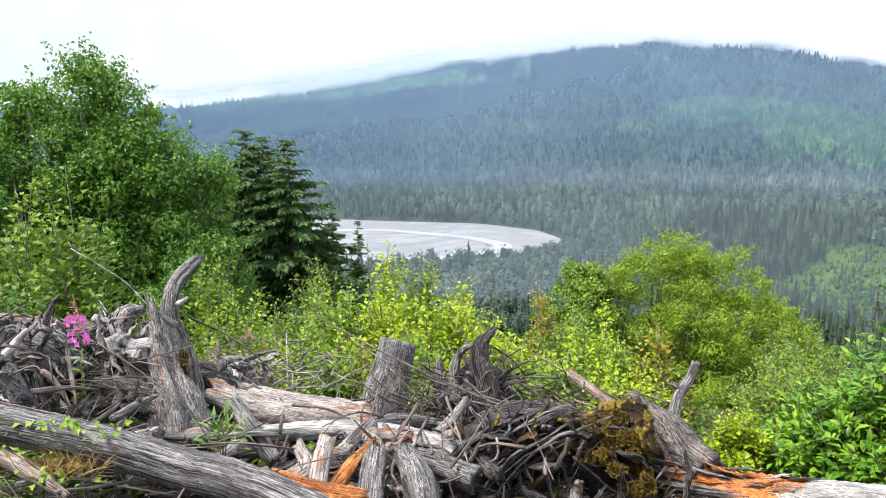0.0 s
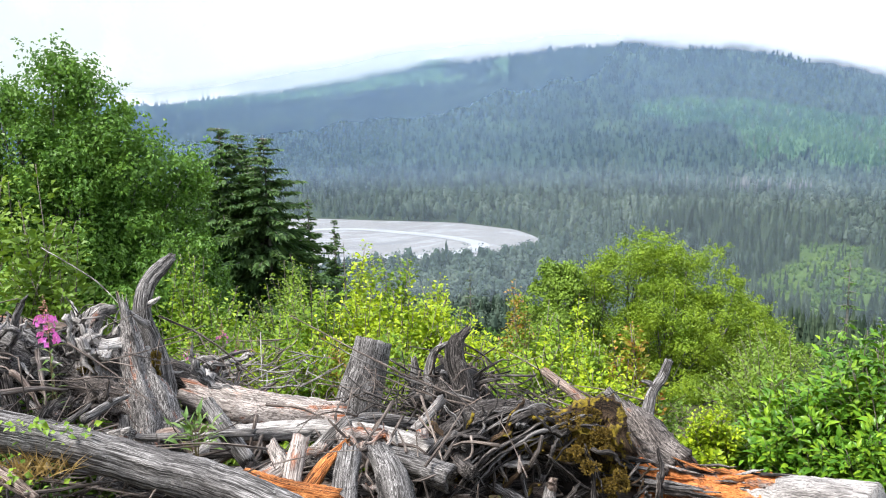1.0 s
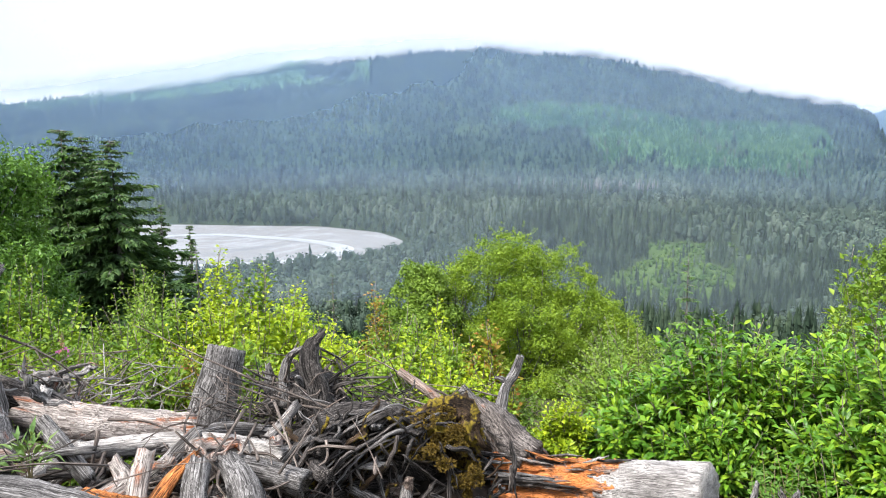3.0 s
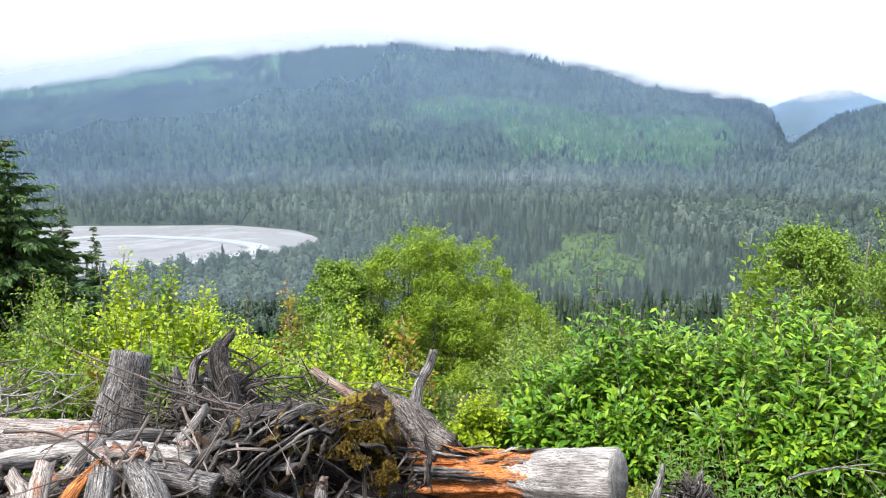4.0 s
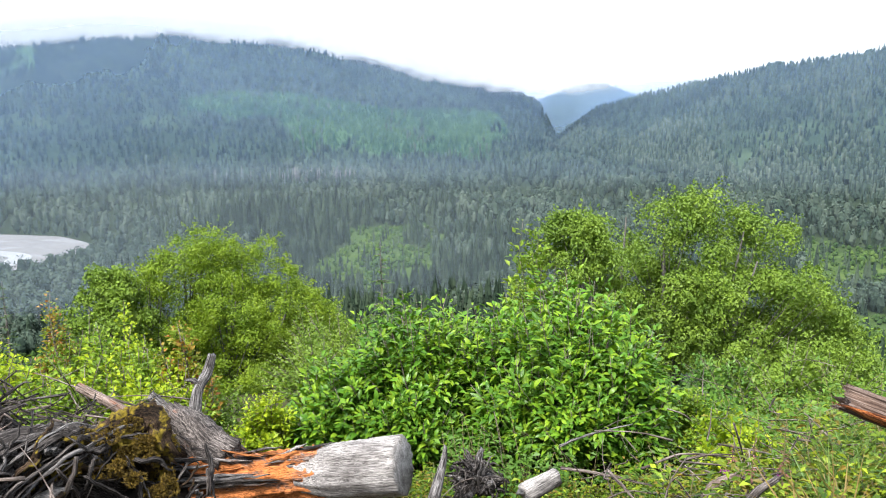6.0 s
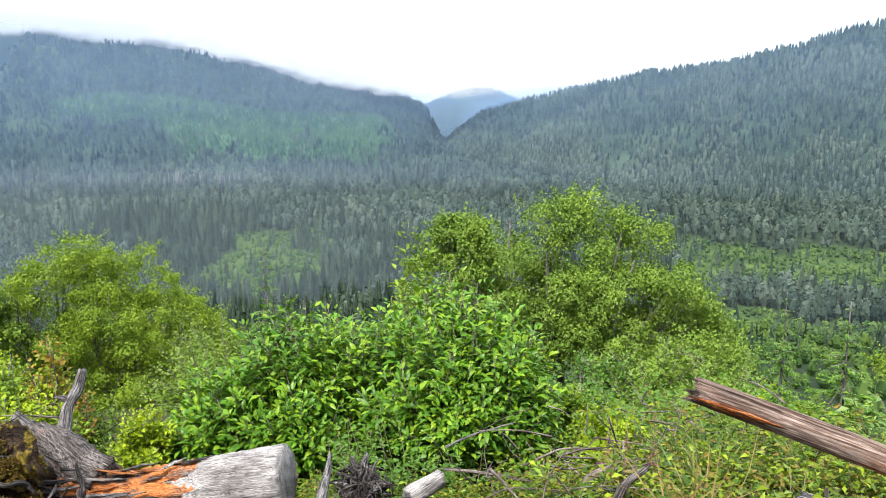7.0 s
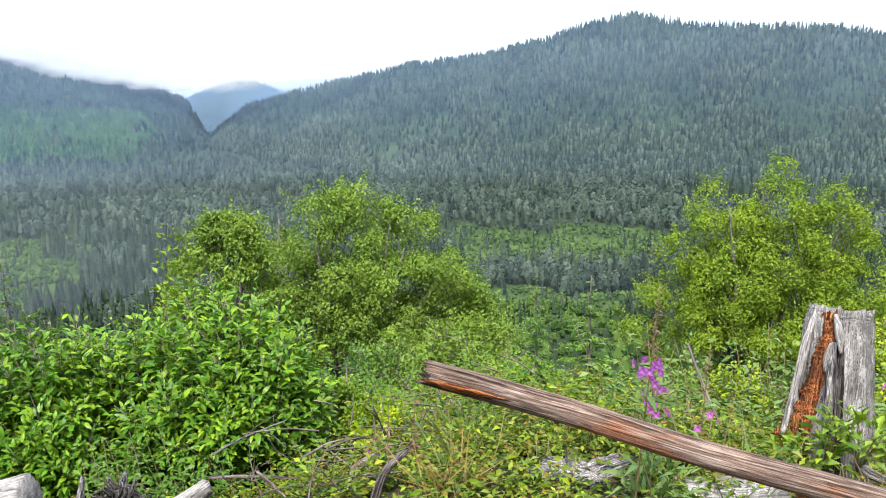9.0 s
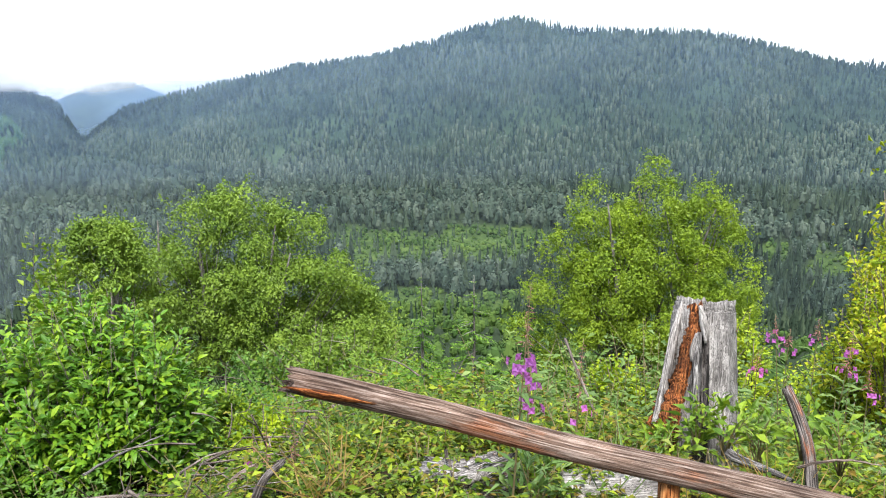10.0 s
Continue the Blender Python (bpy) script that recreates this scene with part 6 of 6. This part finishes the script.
wood("splinter", limb([((5.01, 0.61, 0.42), 0.014), ((4.93, 0.63, 0.25), 0.024), ((4.83, 0.64, 0.02), 0.028), ((4.74, 0.66, -0.18), 0.022)], 10, 24, 97, 0.15, 0.01), PALE, st, "", o)
wood("splinter", limb([((4.95, 0.50, 0.45), 0.010), ((4.93, 0.47, 0.35), 0.022), ((4.89, 0.45, 0.26), 0.006)], 8, 12, 93, 0.1), PALE, st, "pale hanging splinter", o)
wood("splinter", limb([((4.91, 0.50, 0.30), 0.012), ((4.87, 0.51, 0.22), 0.02), ((4.85, 0.51, 0.16), 0.008)], 8, 12, 98, 0.1), PALE, st, "", o)
wood("splinter", limb([((4.91, 0.49, 0.31), 0.012), ((4.83, 0.48, 0.11), 0.028), ((4.73, 0.46, -0.11), 0.018)], 8, 16, 94, 0.15), GREY, st, "", o)
fallen("branch", [((4.23, -0.01, 0.30), 0.022), ((4.19, -0.07, 0.19), 0.026), ((4.14, -0.12, 0.06), 0.027), ((4.05, -0.16, -0.15), 0.028)], COLLAR, 96, "broken brown-grey branch standing upright", "branch", 14, 24, 0.06, 0.008)
fallen("rotten_log", [((3.54, 1.79, -0.40), 0.06), ((3.75, 1.59, -0.37), 0.08), ((3.97, 1.32, -0.31), 0.075)], DARK, 97, "dark rotting log with shredded end", "log", 18, 24, 0.16, 0.05)
fallen("branch", [((3.98, 2.61, -0.51), 0.035), ((3.85, 2.63, -0.58), 0.035), ((3.71, 2.63, -0.67), 0.035)], BROWN, 98, "short brown branch lying in weeds", "branch", 12, 14, 0.08, 0.01)
fallen("log", [((3.83, 0.81, -0.28), 0.07), ((4.00, 0.67, -0.24), 0.075), ((4.14, 0.55, -0.25), 0.06)], PALE, 99, "pale split log beside the stump", sides=16, n=16, rough=0.1, splinter=0.03)


# -- loose sticks --
def stick(a, b, r, mat, seed, label, sag=0.06):
    rng = np.random.default_rng(seed)
    a, b = np.array(a), np.array(b)
    m = (a + b) / 2 + rng.normal(size=3) * sag * np.linalg.norm(b - a)
    fallen("stick", [(a, r), (m, r * 0.85), (b, r * 0.4)], mat, seed, label, "stick", 7, 14, 0.06, 0.004, 0.01, "loose sticks in the slash")


for k, (a, b, r) in enumerate((
        ((0.49, 5.76, -0.65), (-1.00, 6.30, -0.08), 0.010), ((0.47, 5.77, -0.61), (-0.77, 6.19, -0.23), 0.008), ((0.39, 5.77, -0.63), (-0.37, 6.05, -0.46), 0.010),
        ((-0.45, 5.92, -0.79), (0.52, 5.79, -0.55), 0.008), ((-1.89, 5.91, 0.03), (-1.16, 6.11, -0.61), 0.009), ((-3.28, 7.18, 0.32), (-2.14, 6.03, 0.00), 0.006),
        ((-2.47, 5.23, -0.01), (-2.28, 4.88, -0.27), 0.018), ((-2.47, 4.87, -0.04), (-2.27, 4.78, -0.23), 0.022), ((-2.52, 4.59, -0.08), (-2.22, 5.04, -0.21), 0.02),
        ((-1.97, 4.67, -0.26), (-1.84, 5.06, -0.26), 0.03), ((1.31, 5.99, -0.84), (0.62, 6.47, -0.71), 0.012), ((1.31, 6.10, -0.84), (0.53, 6.43, -0.84), 0.012),
        ((1.65, 6.12, -0.87), (0.76, 6.73, -0.53), 0.010), ((1.19, 6.01, -0.86), (0.69, 6.19, -0.87), 0.015), ((-1.73, 6.83, -0.66), (-1.27, 6.65, -0.86), 0.012),
        ((-1.45, 6.90, -0.64), (-1.68, 6.57, -0.82), 0.014), ((-1.56, 6.95, -0.76), (-1.84, 6.66, -0.76), 0.02), ((-2.05, 3.70, -0.21), (-1.50, 4.20, -0.42), 0.015),
        ((-2.03, 3.83, -0.22), (-1.29, 3.85, -0.35), 0.012), ((-2.24, 3.88, -0.12), (-1.76, 3.60, -0.22), 0.05), ((-1.81, 3.59, -0.19), (-1.54, 4.00, -0.33), 0.01),
        ((3.54, 2.51, -0.43), (4.36, 1.81, -0.53), 0.010), ((3.60, 2.23, -0.46), (4.24, 2.01, -0.54), 0.014), ((3.99, 2.13, -0.39), (3.76, 1.82, -0.45), 0.010),
        ((3.61, 1.36, -0.03), (3.51, 1.28, -0.08), 0.009), ((4.38, 4.81, -1.25), (5.13, 4.76, -1.21), 0.012), ((4.18, 3.71, -0.95), (5.08, 3.64, -1.06), 0.010),
        ((3.93, -0.09, 0.07), (4.14, -0.40, 0.06), 0.006), ((5.44, 1.42, -0.00), (5.06, 0.99, -0.47), 0.010), ((4.37, 0.23, -0.11), (4.18, -0.06, -0.10), 0.025),
        ((3.61, 3.44, -0.71), (3.56, 3.14, -0.77), 0.012), ((4.01, 2.78, -0.57), (3.65, 2.77, -0.68), 0.03), ((3.51, 3.77, -0.80), (3.79, 3.22, -0.77), 0.012))):
    stick(a, b, r, (TWIG, GREY, TWIG, BROWN)[k % 4], 500 + k, "thin dry grey-brown stick" if r < 0.015 else "broken weathered branch piece")


def twig_tangle(name, centre, spread, count, seed, label, r=0.0045, mat=TWIG):
    rng = np.random.default_rng(seed)
    parts = []
    for _ in range(count):
        p = np.array(centre) + rng.normal(size=3) * np.array(spread)
        d = unit(rng.normal(size=3) * np.array([1, 1, 0.45])) * rng.uniform(0.08, 0.36)
        parts.append(tube(spline([p - d, p + rng.normal(size=3) * 0.025, p + d], 6), np.linspace(r, r * 0.4, 6) * rng.uniform(0.5, 1.8), 4, rng))
    tagged(wood(name, join(parts), mat), label, "twigs", kind="stuff")


twig_tangle("twig_tangle", (-0.12, 6.25, -0.81), (0.45, 0.3, 0.12), 130, 601, "tangle of thin dead twigs")
twig_tangle("twig_tangle", (-2.56, 5.21, -0.27), (0.6, 0.35, 0.16), 150, 602, "broken dead twigs among roots")
twig_tangle("twig_tangle", (-1.57, 6.74, -0.73), (0.3, 0.25, 0.12), 90, 603, "pale dead twigs heaped behind the log")
twig_tangle("twig_tangle", (-1.87, 4.07, -0.38), (0.5, 0.2, 0.05), 110, 604, "dead twigs under the front log", 0.005)
twig_tangle("twig_tangle", (1.01, 6.27, -0.83), (0.35, 0.25, 0.08), 60, 605, "thin dead branches on the root plate")
twig_tangle("twig_tangle", (4.06, 2.27, -0.50), (0.8, 0.6, 0.08), 130, 606, "dead twigs lying in the weeds", 0.005)
twig_tangle("twig_tangle", (3.76, 3.00, -0.68), (0.7, 0.5, 0.08), 50, 607, "dead twigs lying in the weeds", 0.005)
twig_tangle("twig_tangle", (-0.61, 5.04, -0.77), (0.5, 0.2, 0.14), 90, 608, "splintered wood scraps in the pile", 0.009)

twig_tangle("twig_tangle", (-1.45, 6.55, -0.66), (0.40, 0.25, 0.12), 45, 611, "bleached twigs heaped behind the snag", 0.006, PALE)
twig_tangle("twig_tangle", (0.25, 6.05, -0.72), (0.40, 0.25, 0.12), 150, 613, "dark fine roots bristling from the wad", 0.006, DARK)

# ---- earth heaped under the pile ----
def earth_mound(centre, rx, ry, h, seed, turn=0.0):
    rng = np.random.default_rng(seed)
    u, a = np.meshgrid(np.linspace(0, 1, 18), np.linspace(0, 6.283, 48, endpoint=False), indexing="ij")
    lx, ly = u * rx * np.cos(a), u * ry * np.sin(a)
    x, y = centre[0] + lx * math.cos(turn) - ly * math.sin(turn), centre[1] + lx * math.sin(turn) + ly * math.cos(turn)
    z = ground_z(x, y) - 0.06 + h * (1 - u ** 2) * (1 + 0.25 * wave_noise(x * 4, y * 4, seed) + 0.16 * wave_noise(x * 17, y * 17, seed + 9))
    v = np.stack([x, y, z], -1).reshape(-1, 3)
    i, j = np.meshgrid(np.arange(17), np.arange(48), indexing="ij")
    k = (j + 1) % 48
    q = np.stack([i * 48 + j, i * 48 + k, (i + 1) * 48 + k, (i + 1) * 48 + j], -1).reshape(-1, 4)
    # soil taken to near-black to paint the shade in the pile's gaps
    tagged(make("earth_mound", v, [q], plain("gap_dark_humus", (0.016, 0.011, 0.008), 1.0, 0.9, 22)), "humus and litter heaped under logs, near-black for the shaded gaps", "ground", kind="structure")


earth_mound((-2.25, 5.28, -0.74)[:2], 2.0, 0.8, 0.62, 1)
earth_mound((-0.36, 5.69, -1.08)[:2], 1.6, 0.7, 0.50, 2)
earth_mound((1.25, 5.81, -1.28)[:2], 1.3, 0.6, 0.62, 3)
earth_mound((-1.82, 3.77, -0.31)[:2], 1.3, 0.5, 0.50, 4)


# ---- small growth on the pile ----
def sprigs(name, spots, count, leaf, mat, seed, label, tall=0.05, ratio=0.7):
    rng = np.random.default_rng(seed)
    spots = np.array(spots)
    p = spots[rng.integers(0, len(spots), count)] + rng.normal(size=(count, 3)) * np.array([0.07, 0.05, tall])
    a = rng.uniform(0, 6.283, count)
    d = np.stack([np.cos(a), np.sin(a), rng.uniform(-0.3, 0.5, count)], -1)
    L = leaf * rng.uniform(0.5, 1.2, count)
    v, f = leaves(p, d, unit(np.array([0, -0.5, 1.0]) + 0.35 * rng.normal(size=p.shape)), L, L * ratio, rng)
    tagged(make(name, v, [f], mat, smooth=False), label, "plant", kind="stuff")


sprigs("creeping_vine", [(-1.92, 3.82, 0.03), (-1.81, 3.82, 0.05), (-1.71, 3.85, 0.01), (-1.63, 3.82, 0.01), (-2.09, 3.75, -0.05), (-2.03, 3.77, -0.07), (-1.90, 3.69, -0.14), (-1.83, 3.70, -0.20), (-2.07, 3.80, 0.05)], 90, 0.042, L_MAPLE, 701, "green creeping leaves over the front log", 0.025, 0.8)
for k, p in enumerate(((-1.35, 4.77, -0.26), (3.52, 0.90, 0.10), (4.55, 0.41, 0.12), (4.57, 0.28, 0.13), (4.46, 0.55, -0.03), (4.66, 0.12, 0.04), (4.79, -0.07, 0.09), (4.60, -0.25, 0.13))):
    rng = np.random.default_rng(720 + k)
    foot = (p[0], p[1], p[2] - 0.30)
    v, f, tubes = shrub_mesh(0.32, 0.14, 6, 14, 0.11 if k < 2 else 0.075, rng, 0.24 if k < 2 else 0.5, 0.5, 0.1)
    ob = thing("weed", foot, "green leafy weed growing through the dead wood" if k < 2 else "pale green broad-leaved weed beside the stump", "plant")
    for tb in tubes:
        wood("stem", tb, STEM, ob)
    make("foliage", v, [f], L_WEED if k < 2 else L_MAPLE, ob, smooth=False)


def grass_tuft(p, count, length, seed, mat, label):
    rng = np.random.default_rng(seed)
    base = np.array(p) + rng.normal(size=(count, 3)) * np.array([0.08, 0.05, 0.01])
    a = rng.uniform(0, 6.283, count)
    d = np.stack([np.cos(a) * 0.6, np.sin(a) * 0.6, rng.uniform(0.3, 1.2, count)], -1)
    L = length * rng.uniform(0.5, 1.2, count)
    v, f = leaves(base, d, unit(rng.normal(size=base.shape) + np.array([0, 0, 0.5])), L, np.full(count, 0.008), rng)
    tagged(make("grass_tuft", v, [f], mat, smooth=False), label, "grass", kind="stuff")


L_DRY = leaf_material("dry_grass", [(0.30, 0.20, 0.08), (0.42, 0.30, 0.13), (0.22, 0.14, 0.05)], 0.3)
grass_tuft((-1.87, 3.80, -0.20), 160, 0.16, 731, L_DRY, "tuft of dry brown grass under the log")
for k in range(14):
    rng = np.random.default_rng(740 + k)
    az, r = rng.uniform(56, 92), rng.uniform(3.6, 6.5)
    grass_tuft(on_ground(r * math.sin(radians(az)), r * math.cos(radians(az))), 50, 0.42, 760 + k, L_WEED if k % 3 else L_DRY, "tuft of long grass among the weeds")


def moss_pad(p, size, seed):
    """A rough cushion of moss: short blades over a lumpy pad."""
    rng = np.random.default_rng(seed)
    m = 260
    u = unit(rng.normal(size=(m, 3)))
    c = np.array(p) + u * np.array(size) * (0.85 + 0.25 * np.sin(5 * u[:, :1] + seed) + 0.1 * rng.normal(size=(m, 1)))
    v, f = leaves(c, u + rng.normal(size=u.shape) * 0.5, unit(rng.normal(size=u.shape)), rng.uniform(0.010, 0.028, m), rng.uniform(0.008, 0.018, m), rng, False)
    tagged(make("moss_cushion", v, [f], L_MOSS, smooth=False), "golden-brown moss on the root plate", "moss", kind="stuff")


L_MOSS = leaf_material("golden_moss", [(0.06, 0.042, 0.012), (0.11, 0.075, 0.015), (0.19, 0.13, 0.02), (0.05, 0.03, 0.012)], 0.1, 0.9)
for k, (p, sz) in enumerate((((1.17, 5.50, -0.76), (0.16, 0.08, 0.07)), ((1.31, 5.60, -0.71), (0.12, 0.10, 0.07)), ((1.05, 5.50, -0.82), (0.09, 0.07, 0.04)), ((1.36, 5.25, -0.96), (0.06, 0.05, 0.07)), ((1.14, 5.50, -0.60), (0.13, 0.08, 0.08)), ((1.26, 5.42, -0.75), (0.10, 0.08, 0.10)), ((0.96, 5.48, -0.72), (0.12, 0.08, 0.07)), ((1.08, 5.37, -0.82), (0.10, 0.08, 0.06)), ((1.35, 5.32, -1.04), (0.07, 0.06, 0.08)), ((-1.80, 5.48, -0.23), (0.04, 0.03, 0.09)), ((-2.23, 5.49, -0.23), (0.08, 0.05, 0.03)))):
    g = np.random.default_rng(790 + k)
    for j in range(4):
        moss_pad(np.array(p) + g.normal(size=3) * np.array(sz) * 0.75, np.array(sz) * g.uniform(0.35, 0.7), 7700 + 4 * k + j)
